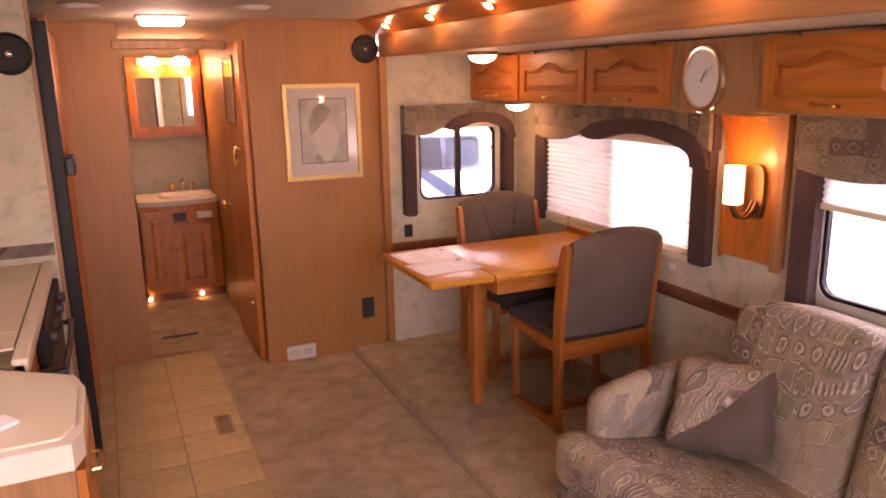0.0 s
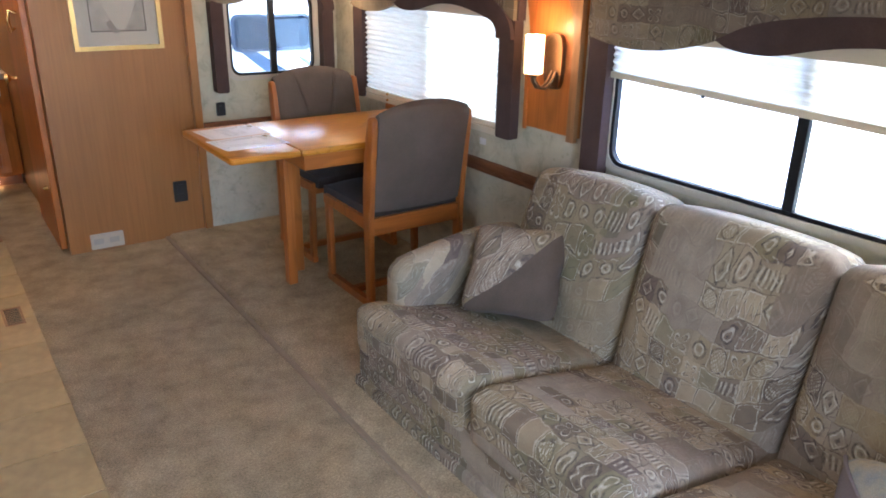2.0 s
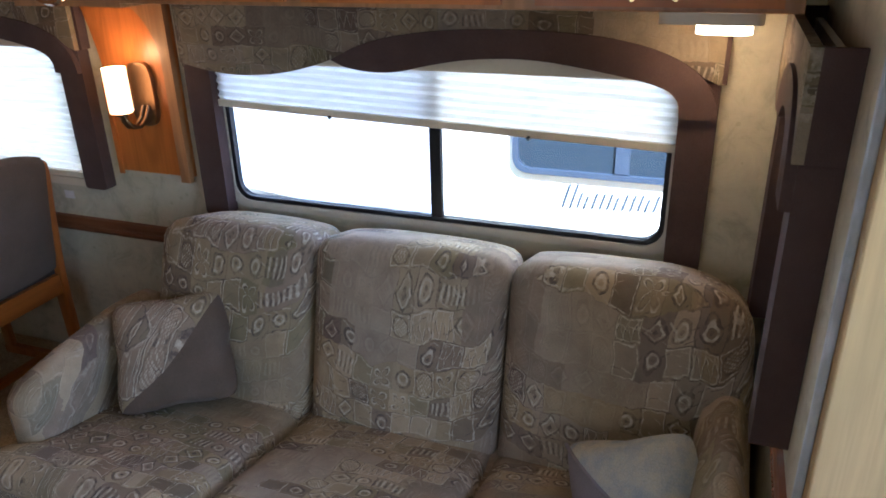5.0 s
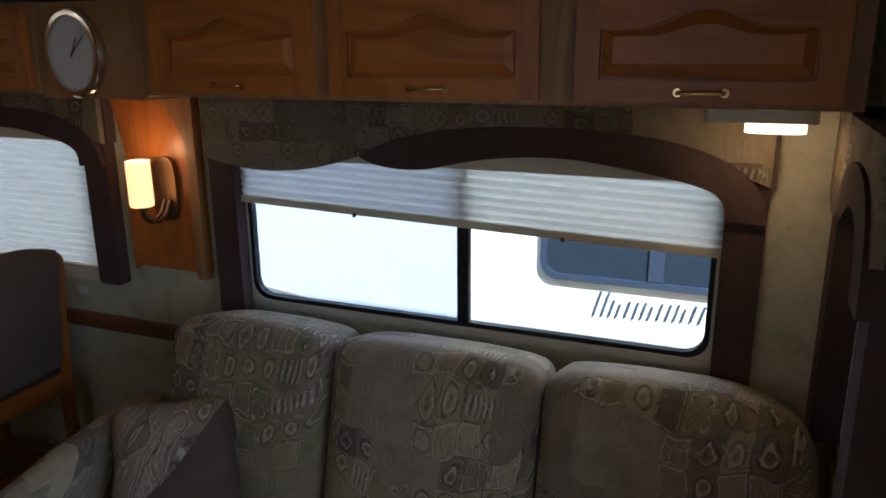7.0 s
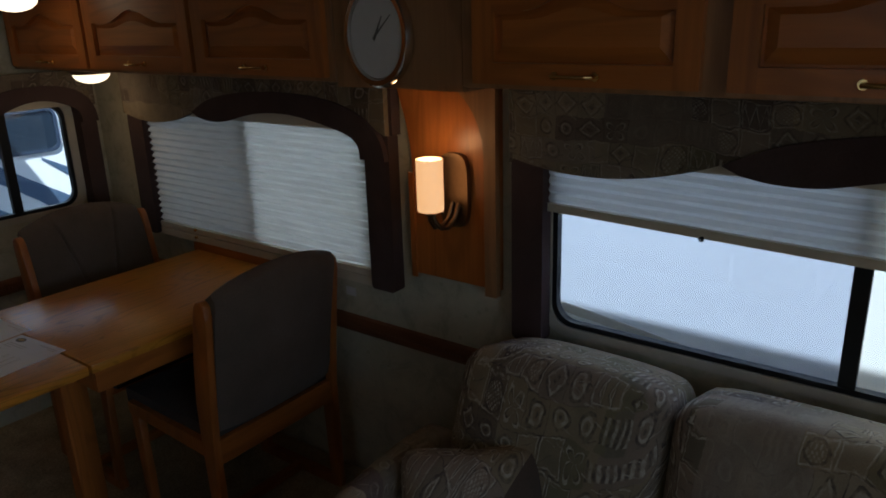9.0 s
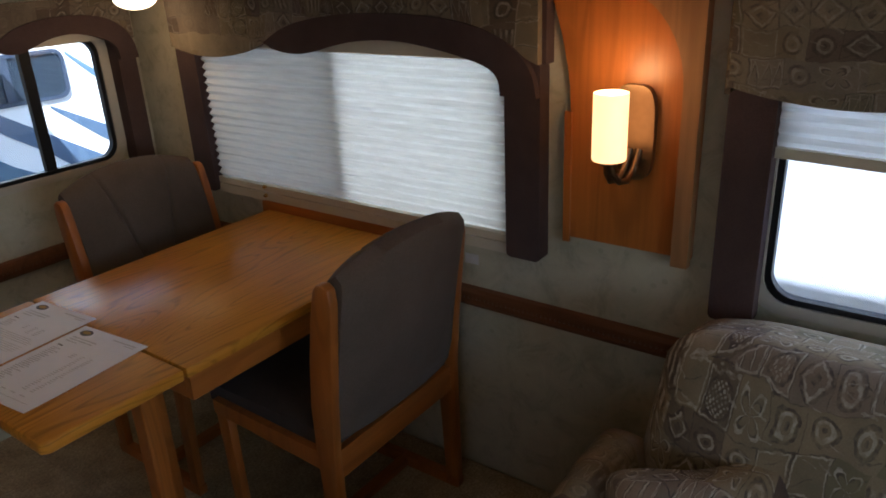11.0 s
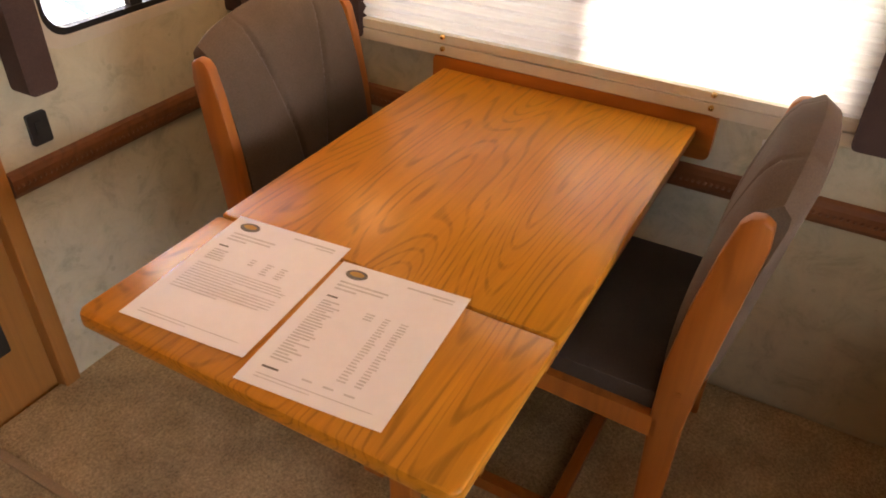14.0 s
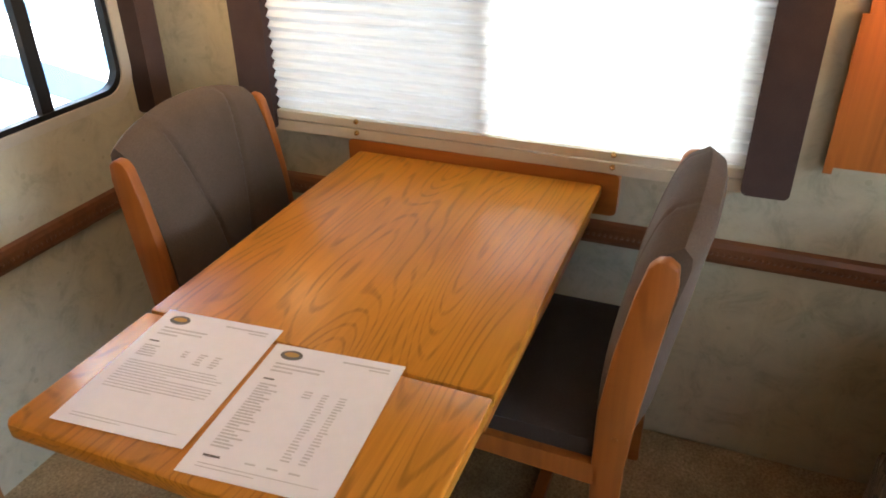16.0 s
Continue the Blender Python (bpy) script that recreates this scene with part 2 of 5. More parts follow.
def carpet_mat(name, c):
    m = mat(name, 1.0, spec=0.1)
    v = coords(m)
    n = nd(m, "TexNoise", {"Vector": v, "Scale": 9.0, "Detail": 6, "Roughness": 0.65})
    big = nd(m, "TexNoise", {"Vector": v, "Scale": 2.0, "Detail": 3})
    fine = nd(m, "TexNoise", {"Vector": v, "Scale": 140.0, "Detail": 4, "Roughness": 0.7})
    col = ramp(m, n.outputs[0], [(0.34, sh(c, 0.76)), (0.52, c), (0.7, sh(c, 1.16))])
    col = mixc(m, 0.6, col, ramp(m, big.outputs[0], [(0.38, (0.84, 0.84, 0.82)), (0.62, (1.06, 1.04, 1.0))]), "MULTIPLY")
    col = mixc(m, 0.7, col, ramp(m, fine.outputs[0], [(0.32, (0.36, 0.34, 0.32)), (0.66, (1.15, 1.12, 1.1))]), "MULTIPLY")
    return finish(m, col, fine.outputs[0], 0.9, 0.008)


def shade_cloth(name, c, through_amount):
    m = bpy.data.materials.new(name)
    m.use_nodes = True
    t = m.node_tree
    t.nodes.remove(t.nodes["Principled BSDF"])
    n = nd(m, "TexNoise", {"Vector": coords(m, (3, 3, 60)), "Scale": 3.0, "Detail": 4})
    col = ramp(m, n.outputs[0], [(0.3, sh(c, 0.9)), (0.7, sh(c, 1.04))])
    d = nd(m, "BsdfDiffuse", {"Color": col})
    tr = nd(m, "BsdfTranslucent", {"Color": col})
    mx = nd(m, "MixShader", {"Fac": through_amount, 1: d.outputs[0], 2: tr.outputs[0]})
    t.links.new(mx.outputs[0], t.nodes["Material Output"].inputs[0])
    return m


def glass_mat(name, tint=(1, 1, 1)):
    m = bpy.data.materials.new(name)
    m.use_nodes = True
    t = m.node_tree
    t.nodes.remove(t.nodes["Principled BSDF"])
    a = nd(m, "BsdfTransparent", {"Color": (*tint, 1)})
    g = nd(m, "BsdfGlossy", {"Roughness": 0.02})
    f = nd(m, "LayerWeight", {"Blend": 0.5})
    f5 = nd(m, "Math", {0: f.outputs["Facing"], 1: 5.0}, operation="POWER")
    gl = nd(m, "Math", {0: f5.outputs[0], 1: 0.9, 2: 0.035}, operation="MULTIPLY_ADD")
    mx = nd(m, "MixShader", {"Fac": gl.outputs[0], 1: a.outputs[0], 2: g.outputs[0]})
    t.links.new(mx.outputs[0], t.nodes["Material Output"].inputs[0])
    return m


OAK = (0.44, 0.145, 0.022)
M_oak_z = wood("oak_upright", OAK, 2)
M_oak_y = wood("oak_lengthwise", OAK, 1)
M_oak_x = wood("oak_crosswise", OAK, 0)
M_table = wood("table_oak", (0.54, 0.225, 0.022), 0, 0.3, 0.45, 0.66, 1.0, 5.5, 215.0, 0.45, 0.28, 0.85)
M_frame_oak = wood("pale_oak_frame", (0.34, 0.17, 0.065), 2, 0.45)
M_frame_oak_y = wood("pale_oak_lengthwise", (0.36, 0.17, 0.06), 1, 0.45)
M_veneer = wood("veneer_panel", (0.36, 0.16, 0.038), 2, 0.42, 0.85, 0.35, 0.5, 5.0, 16.0)
M_pine = wood("pine_board", (0.5, 0.36, 0.18), 2, 0.65, 0.8, 0.4, 0.8, 8.0, 20.0, 0.25, 0.15)
knot = nd(M_pine, "TexVoronoi", {"Vector": coords(M_pine, (4, 4, 2.2)), "Scale": 1.0})
is_knot = nd(M_pine, "MapRange", {"Value": knot.outputs["Distance"], "From Min": 0.05, "From Max": 0.09, "To Min": 0.85, "To Max": 0.0})
pine_in = M_pine.node_tree.nodes["Principled BSDF"].inputs["Base Color"]
pine_src = pine_in.links[0].from_socket
M_pine.node_tree.links.new(mixc(M_pine, is_knot.outputs[0], pine_src, (0.16, 0.06, 0.02, 1)), pine_in)
M_rail = wood("stained_rail", (0.17, 0.065, 0.025), 1, 0.4)
M_paper_wall = wallpaper("mottled_wallpaper", (0.5, 0.465, 0.345))
M_ceiling = plain("ceiling_vinyl", (0.5, 0.45, 0.38), 0.7, bumpscale=150, amount=0.05)
M_carpet = carpet_mat("beige_carpet", (0.53, 0.43, 0.275))
M_tile = plain("beige_vinyl_tile", (0.4, 0.305, 0.145), 0.4, bumpscale=22, amount=0.22, strength=0.15)
M_grout = plain("dark_grout", (0.2, 0.15, 0.085), 0.9)
M_fabric = patterned("tapestry_cloth", 1.16, 1.0)
M_fabric_arm = patterned("faded_tapestry_cloth", 1.1, 0.4)
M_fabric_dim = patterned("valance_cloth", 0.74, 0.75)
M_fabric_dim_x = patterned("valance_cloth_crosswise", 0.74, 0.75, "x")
M_taupe = cloth("taupe_cloth", (0.102, 0.075, 0.054), (0.138, 0.102, 0.076))
M_seat = cloth("dark_seat_cloth", (0.045, 0.034, 0.028), (0.065, 0.049, 0.041))
for suede in (M_taupe, M_seat):
    suede.node_tree.nodes["Principled BSDF"].inputs["Sheen Weight"].default_value = 0.1
    suede.node_tree.nodes["Principled BSDF"].inputs["Sheen Roughness"].default_value = 0.4
M_grey_pillow = cloth("grey_pillow_cloth", (0.2, 0.175, 0.185), (0.25, 0.22, 0.235))
M_blue_pattern = cloth("pale_blue_mottled_cloth", (0.3, 0.34, 0.36), (0.5, 0.45, 0.35), scale=22)
M_plum = cloth("plum_brown_cloth", (0.068, 0.043, 0.039), (0.098, 0.063, 0.057), weave=500)
M_black = plain("black_aluminium", (0.01, 0.01, 0.011), 0.5, spec=0.3)
M_black_plastic = plain("black_plastic", (0.02, 0.018, 0.017), 0.45)
M_cream = plain("cream_plastic", (0.62, 0.55, 0.42), 0.4, amount=0.05)
M_white = plain("white_gloss", (0.78, 0.75, 0.7), 0.25, amount=0.04)
M_trim = plain("window_trim_vinyl", (0.5, 0.46, 0.38), 0.5, amount=0.06)
M_sheet = plain("printer_paper", (0.88, 0.87, 0.89), 0.7, amount=0.03)
M_ink = plain("grey_ink", (0.64, 0.62, 0.62), 0.8)
M_ink_dark = plain("dark_ink", (0.16, 0.15, 0.14), 0.8)
M_gold_ink = plain("gold_ink", (0.5, 0.3, 0.08), 0.7)
M_brass = plain("brass", (0.72, 0.5, 0.2), 0.22, 1.0, amount=0.08)
M_bronze = plain("brushed_bronze", (0.27, 0.18, 0.105), 0.38, 1.0, amount=0.1)
M_chrome = plain("chrome", (0.7, 0.66, 0.6), 0.12, 1.0, amount=0.05)
M_dial = plain("clock_dial", (0.62, 0.6, 0.58), 0.5, amount=0.03)
M_rim = plain("cream_solid_surface", (0.68, 0.6, 0.47), 0.3, amount=0.04)
M_laminate = plain("pale_laminate", (0.72, 0.61, 0.43), 0.35, bumpscale=200, amount=0.06)
M_mirror = mat("mirror", 0.02, 1.0)
M_mirror.node_tree.nodes["Principled BSDF"].inputs["Base Color"].default_value = (0.9, 0.9, 0.9, 1)
M_glass = glass_mat("window_glass", (0.93, 0.95, 0.95))
M_glass_screen = glass_mat("screened_glass", (0.7, 0.74, 0.82))
M_glass_mesh = glass_mat("fly_screened_glass", (0.45, 0.48, 0.5))
M_picture_glass = glass_mat("picture_glass")
M_blind = shade_cloth("pleated_blind_cloth", (0.8, 0.79, 0.75), 0.2)
M_blind_thin = shade_cloth("raised_blind_cloth", (0.78, 0.76, 0.7), 0.4)
M_lampshade = glow("lit_opal_glass", (1.0, 0.46, 0.155), 0.6)
M_dome = glow("lit_dome_glass", (1.0, 0.72, 0.42), 1.2)
M_tube = glow("lit_ceiling_diffuser", (1.0, 0.86, 0.68), 0.8)
M_puck = glow("lit_puck_lens", (1.0, 0.62, 0.26), 2.5)
M_coach = plain("white_coach_paint", (0.86, 0.86, 0.85), 0.3, amount=0.03)
M_coach_blue = plain("grey_blue_coach_paint", (0.075, 0.115, 0.185), 0.35, amount=0.05)
M_coach_frame = plain("slate_coach_frame", (0.032, 0.045, 0.075), 0.4, amount=0.05)
M_coach_glass = plain("dark_coach_glass", (0.02, 0.03, 0.045), 0.1, amount=0.1, spec=0.25)
M_letter = plain("grey_blue_letter_paint", (0.05, 0.065, 0.09), 0.6)
M_asphalt = plain("asphalt", (0.055, 0.052, 0.05), 0.9, bumpscale=90, amount=0.3, strength=0.4)

# ---- mesh helpers ----


def box(bm, x0, x1, y0, y1, z0, z1, bevel=0.0, seg=2):
    vs = [bm.verts.new(p) for p in ((x0, y0, z0), (x1, y0, z0), (x1, y1, z0), (x0, y1, z0), (x0, y0, z1), (x1, y0, z1), (x1, y1, z1), (x0, y1, z1))]
    fs = [bm.faces.new([vs[i] for i in f]) for f in ((0, 3, 2, 1), (4, 5, 6, 7), (0, 1, 5, 4), (1, 2, 6, 5), (2, 3, 7, 6), (3, 0, 4, 7))]
    if bevel:
        bmesh.ops.bevel(bm, geom=list({e for f in fs for e in f.edges}), offset=bevel, segments=seg, profile=0.5, affect="EDGES")
    return bm


def prism(bm, pts, at, depth):
    """Extrudes the outline pts (u, v); at(u, v, w) gives the place; w runs from 0 to depth."""
    a = [bm.verts.new(at(u, v, 0)) for u, v in pts]
    b = [bm.verts.new(at(u, v, depth)) for u, v in pts]
    bm.faces.new(a)
    bm.faces.new(b[::-1])
    n = len(pts)
    for i in range(n):
        bm.faces.new((a[i], b[i], b[(i + 1) % n], a[(i + 1) % n]))
    bmesh.ops.recalc_face_normals(bm, faces=bm.faces[:])
    return bm


def eased(bm, r):
    """Rounds all edges of a mesh a little."""
    bmesh.ops.bevel(bm, geom=bm.edges[:], offset=r, segments=2, profile=0.5, affect="EDGES", clamp_overlap=True)
    return bm


def lathe(bm, prof, at, n=28, a0=0.0, a1=2 * math.pi):
    """Turns the profile (r, h) about an axis; at(x, y, h) gives the place."""
    rings = []
    for r, h in prof:
        rings.append([bm.verts.new(at(r * math.cos(a0 + (a1 - a0) * i / n), r * math.sin(a0 + (a1 - a0) * i / n), h)) for i in range(n)])
    for p, q in zip(rings, rings[1:]):
        for i in range(n):
            bm.faces.new((p[i], p[(i + 1) % n], q[(i + 1) % n], q[i]))
    bmesh.ops.remove_doubles(bm, verts=bm.verts[:], dist=1e-5)
    bmesh.ops.recalc_face_normals(bm, faces=bm.faces[:])
    return bm


def tube(bm, pts, r, n=10):
    pts = [Vector(p) for p in pts]
    rings = []
    for i, p in enumerate(pts):
        d = (pts[min(i + 1, len(pts) - 1)] - pts[max(i - 1, 0)]).normalized()
        u = d.orthogonal().normalized() if i == 0 else (rings[-1][1] - d * rings[-1][1].dot(d)).normalized()
        w = d.cross(u)
        rings.append(([bm.verts.new(p + r * (math.cos(2 * math.pi * k / n) * u + math.sin(2 * math.pi * k / n) * w)) for k in range(n)], u))
    for (p, _), (q, _) in zip(rings, rings[1:]):
        for k in range(n):
            bm.faces.new((p[k], p[(k + 1) % n], q[(k + 1) % n], q[k]))
    bm.faces.new(rings[0][0][::-1])
    bm.faces.new(rings[-1][0])
    bmesh.ops.recalc_face_normals(bm, faces=bm.faces[:])
    return bm


def obj(name, bm, material, smooth=False):
    me = bpy.data.meshes.new(name)
    bm.to_mesh(me)
    bm.free()
    for m in material if isinstance(material, (list, tuple)) else (material,):
        me.materials.append(m)
    if smooth:
        me.polygons.foreach_set("use_smooth", [True] * len(me.polygons))
        me.set_sharp_from_angle(angle=radians(42))
    return new(name, me)


def part(name, bm, material, parent, label="", smooth=False):
    o = obj(name, bm, material, smooth)
    chain, m = [], Matrix.Identity(4)
    while parent and (not chain or chain[-1].parent):
        chain.append(chain[-1].parent if chain else parent)
    for p in reversed(chain):
        m = m @ p.matrix_parent_inverse @ p.matrix_basis
    o.parent = parent
    o.matrix_parent_inverse = m.inverted()
    return tagged(o, label)


def thing(name, place, label, category, group=""):
    e = new(name)
    e.location = place
    e.empty_display_size = 0.1
    return tagged(e, label, category, group)


def structure(name, bm, material, label="", category="", smooth=False):
    return tagged(obj(name, bm, material, smooth), label, category, kind="structure")


def B(*a, **k):
    return box(bmesh.new(), *a, **k)


def wall_with_holes(bm, u0, u1, v0, v1, holes, at, depth):
    """A wall of thickness depth with rectangular openings (u0, u1, v0, v1)."""
    us = sorted({u0, u1, *(h[0] for h in holes), *(h[1] for h in holes)})
    vs = sorted({v0, v1, *(h[2] for h in holes), *(h[3] for h in holes)})
    for a, b in zip(us, us[1:]):
        for c, d in zip(vs, vs[1:]):
            mu, mv = (a + b) / 2, (c + d) / 2
            if any(h[0] < mu < h[1] and h[2] < mv < h[3] for h in holes):
                continue
            prism(bm, [(a, c), (b, c), (b, d), (a, d)], at, depth)
    bmesh.ops.remove_doubles(bm, verts=bm.verts[:], dist=1e-5)
    seen = {}
    for f in bm.faces:
        seen.setdefault(frozenset(f.verts), []).append(f)
    bmesh.ops.delete(bm, geom=[f for g in seen.values() if len(g) > 1 for f in g], context="FACES")
    bmesh.ops.recalc_face_normals(bm, faces=bm.faces[:])
    return bm


def rounded(u0, u1, v0, v1, r, n=6):
    out = []
    for cu, cv, a in ((u1 - r, v1 - r, 0), (u0 + r, v1 - r, 90), (u0 + r, v0 + r, 180), (u1 - r, v0 + r, 270)):
        for i in range(n + 1):
            t = radians(a + 90 * i / n)
            out.append((cu + r * math.cos(t), cv + r * math.sin(t)))
    return out


def ring(bm, outer, inner, at, depth):
    """A frame between two outlines with equal numbers of points."""
    n = len(outer)
    o0 = [bm.verts.new(at(*p, 0)) for p in outer]
    o1 = [bm.verts.new(at(*p, depth)) for p in outer]
    i0 = [bm.verts.new(at(*p, 0)) for p in inner]
    i1 = [bm.verts.new(at(*p, depth)) for p in inner]
    for k in range(n):
        j = (k + 1) % n
        bm.faces.new((o0[k], o0[j], i0[j], i0[k]))
        bm.faces.new((o1[k], i1[k], i1[j], o1[j]))
        bm.faces.new((o0[k], o1[k], o1[j], o0[j]))
        bm.faces.new((i0[k], i0[j], i1[j], i1[k]))
    bmesh.ops.recalc_face_normals(bm, faces=bm.faces[:])
    return bm


# ---- structure ----
SLIDE_X, CEIL, SLIDE_CEIL = -0.85, 1.93, 1.735
Y_FRONT = -3.98
on_x = lambda u, v, w: (w, u, v)
on_y = lambda u, v, w: (u, w, v)

structure("floor", B(-3.3, -0.02, -5.5, 2.2, -0.08, 0.0), M_carpet, "mottled beige carpet on the main floor", "carpet")
# darker strip laid in as the shadow line of the floor crease
structure("trim", B(-1.125, -1.10, Y_FRONT, 0.028, 0.0, 0.013, bevel=0.005), cloth("crease_shadow_cloth", (0.32, 0.25, 0.165), (0.42, 0.325, 0.215)), "dark strip added as the shadow along the slide-out floor edge", "trim")
structure("floor_slide", B(-1.105, -0.002, Y_FRONT, 0.028, -0.02, 0.03, bevel=0.024, seg=4), M_carpet, "beige carpet on the slide-out floor", "carpet")
WIN2 = (-1.585, -0.39, 0.80, 1.42)
WIN3 = (-3.67, -2.23, 0.79, 1.42)
WIN1 = (-0.67, -0.15, 0.885, 1.33)
WIN4 = (-0.60, -0.15, 0.72, 1.33)
structure("wall_east", wall_with_holes(bmesh.new(), Y_FRONT - 0.05, 0.06, -0.06, 1.8, [WIN2, WIN3], on_x, 0.035), M_paper_wall, "mottled off-white wallpapered wall", "wall")
structure("wall_north_slide", wall_with_holes(bmesh.new(), SLIDE_X, -0.001, 0.012, SLIDE_CEIL, [WIN1], on_y, 0.03), M_paper_wall, "mottled off-white wallpapered wall", "wall")
structure("wall_south_slide", wall_with_holes(bmesh.new(), SLIDE_X, -0.001, 0.012, SLIDE_CEIL, [WIN4], lambda u, v, w: (u, Y_FRONT - w, v), 0.05), M_paper_wall, "mottled off-white wallpapered wall", "wall")
structure("wall_partition", B(-1.62, -0.895, 0.03, 0.07, 0, CEIL), M_veneer, "tan wood veneer partition wall", "wall")
structure("trim_slide_post", B(-0.895, -0.852, -0.012, 0.07, 0, SLIDE_CEIL, bevel=0.004), M_veneer, "wood post at the slide-out opening", "trim")
structure("trim_front_board", B(-0.9, -0.853, -4.4, -3.99, 0, CEIL, bevel=0.004), M_pine, "pale knotty pine edge board", "trim")
structure("trim_slide_seal", B(-0.866, -0.855, -3.9895, -3.974, 0.02, 1.72, bevel=0.003), plain("grey_seal", (0.42, 0.45, 0.5), 0.35, amount=0.3, bumpscale=25), "grey rubber seal beside the pine edge board", "trim")
structure("ceiling_slide", B(-0.85, 0.06, Y_FRONT - 0.05, 0.055, SLIDE_CEIL, 1.8), M_ceiling, "off-white padded ceiling of the slide-out", "ceiling")
structure("ceiling", B(-3.3, 0.06, -5.5, 2.2, CEIL, 2.0), M_ceiling, "off-white padded vinyl ceiling", "ceiling")
structure("trim_beam", B(-0.885, -0.851, Y_FRONT - 0.6, 0.03, SLIDE_CEIL - 0.008, 1.85, bevel=0.005), M_frame_oak_y, "pale oak fascia over the slide-out opening", "beam")
soffit = prism(bmesh.new(), [(-0.885, 1.85), (-0.852, 1.85), (-0.852, CEIL), (-1.0, CEIL), (-1.0, 1.912)], lambda u, v, w: (u, 0.03 - w, v), 4.5)
structure("trim_soffit", soffit, M_oak_y, "oak soffit with small spot lights", "soffit")
structure("wall_front_side", B(-0.852, 0.06, -5.5, Y_FRONT - 0.052, 0, CEIL), M_veneer, "wood panelled wall", "wall")
# the opening is made up, out of view, to hold the west fill lamp
structure("wall_west", wall_with_holes(bmesh.new(), -5.5, 2.2, 0, CEIL, [(-3.38, -2.42, 1.05, 1.61)], lambda u, v, w: (-3.2 - w, u, v), 0.05), M_paper_wall, "wallpapered wall behind the kitchen", "wall")
structure("wall_south", wall_with_holes(bmesh.new(), -3.2, -0.852, 0, CEIL, [(-2.8, -1.0, 1.05, 1.82)], lambda u, v, w: (u, -5.5 - w, v), 0.05), M_paper_wall, "wall with the windscreen opening", "wall")
# unseen panel added behind that lamp to stop the sun
structure("blind_panel", B(-3.245, -3.23, -3.379, -2.421, 1.051, 1.609), M_blind_thin, "unseen translucent panel that keeps the sun out of the added west opening", "blind")
# bathroom shell
structure("wall_bath_west", B(-2.6, -2.228, 0.45, 0.5, 0, CEIL), M_veneer, "tan veneer wall beside the bathroom opening", "wall")
structure("wall_bath_side_west", B(-2.29, -2.24, 0.5, 2.15, 0, CEIL), M_paper_wall, "wallpapered bathroom wall", "wall")
structure("wall_bath_side_east", B(-1.62, -1.57, 0.07, 2.15, 0, CEIL), M_veneer, "veneer wall of the passage", "wall")
structure("wall_bath_rear", B(-2.29, -1.57, 2.12, 2.17, 0, CEIL), M_paper_wall, "wallpapered bathroom rear wall", "wall")
structure("trim_bath_header", B(-2.26, -1.66, 0.43, 0.5, 1.79, 1.84, bevel=0.006), M_frame_oak, "oak header strip over the bathroom opening", "trim")

# ---- windows ----


def window(name, hole, at, depth, mull, label, screened=-1, mesh=None):
    """Black framed sliding window in its opening; at(u, v, w): w grows outwards."""
    u0, u1, v0, v1 = hole
    w = tagged(obj(name, ring(bmesh.new(), rounded(u0 - 0.012, u1 + 0.012, v0 - 0.012, v1 + 0.012, 0.07), rounded(u0 + 0.018, u1 - 0.018, v0 + 0.018, v1 - 0.018, 0.055), at, depth), M_black, True), label, "window", kind="structure")
    part("trim_ring", ring(bmesh.new(), rounded(u0 - 0.03, u1 + 0.03, v0 - 0.022, v1 + 0.025, 0.08), rounded(u0 + 0.004, u1 - 0.004, v0 + 0.004, v1 - 0.004, 0.06), lambda u, v, k: at(u, v, -0.006 + k), 0.006), M_trim, w, "cream vinyl trim ring", True)
    part("mullion", prism(bmesh.new(), [(mull - 0.018, v0 + 0.015), (mull + 0.018, v0 + 0.015), (mull + 0.018, v1 - 0.015), (mull - 0.018, v1 - 0.015)], lambda u, v, k: at(u, v, 0.003 + k), 0.022), M_black, w)
    for i, (a, b) in enumerate(((u0 + 0.015, mull - 0.01), (mull + 0.01, u1 - 0.015))):
        p = part("pane", prism(bmesh.new(), [(a, v0 + 0.015), (b, v0 + 0.015), (b, v1 - 0.015), (a, v1 - 0.015)], lambda u, v, k: at(u, v, 0.012 + k), 0.004), (mesh or M_glass_screen) if i == screened else M_glass, w)
        p.visible_shadow = False
    return w


out_x = lambda u, v, w: (w, u, v)
out_y = lambda u, v, w: (u, w, v)
out_s = lambda u, v, w: (u, Y_FRONT - w, v)
window("window_1", WIN1, out_y, 0.024, -0.405, "small black-framed sliding window")
window("window_2", WIN2, out_x, 0.024, -0.985, "black-framed dining window behind a pleated blind", 1, M_glass_mesh)
window("window_3", WIN3, out_x, 0.024, -2.975, "wide black-framed sliding window above the sofa", 1)
window("window_4", WIN4, out_s, 0.024, -0.375, "small black-framed window in the end wall")


def softened(pts, times=2):
    """Cuts the corners of an open line of points, end points kept."""
    for _ in range(times):
        out = [pts[0]]
        for (a, b), (c, d) in zip(pts, pts[1:]):
            out += [(0.75 * a + 0.25 * c, 0.75 * b + 0.25 * d), (0.25 * a + 0.75 * c, 0.25 * b + 0.75 * d)]
        pts = out + [pts[-1]]
    return pts


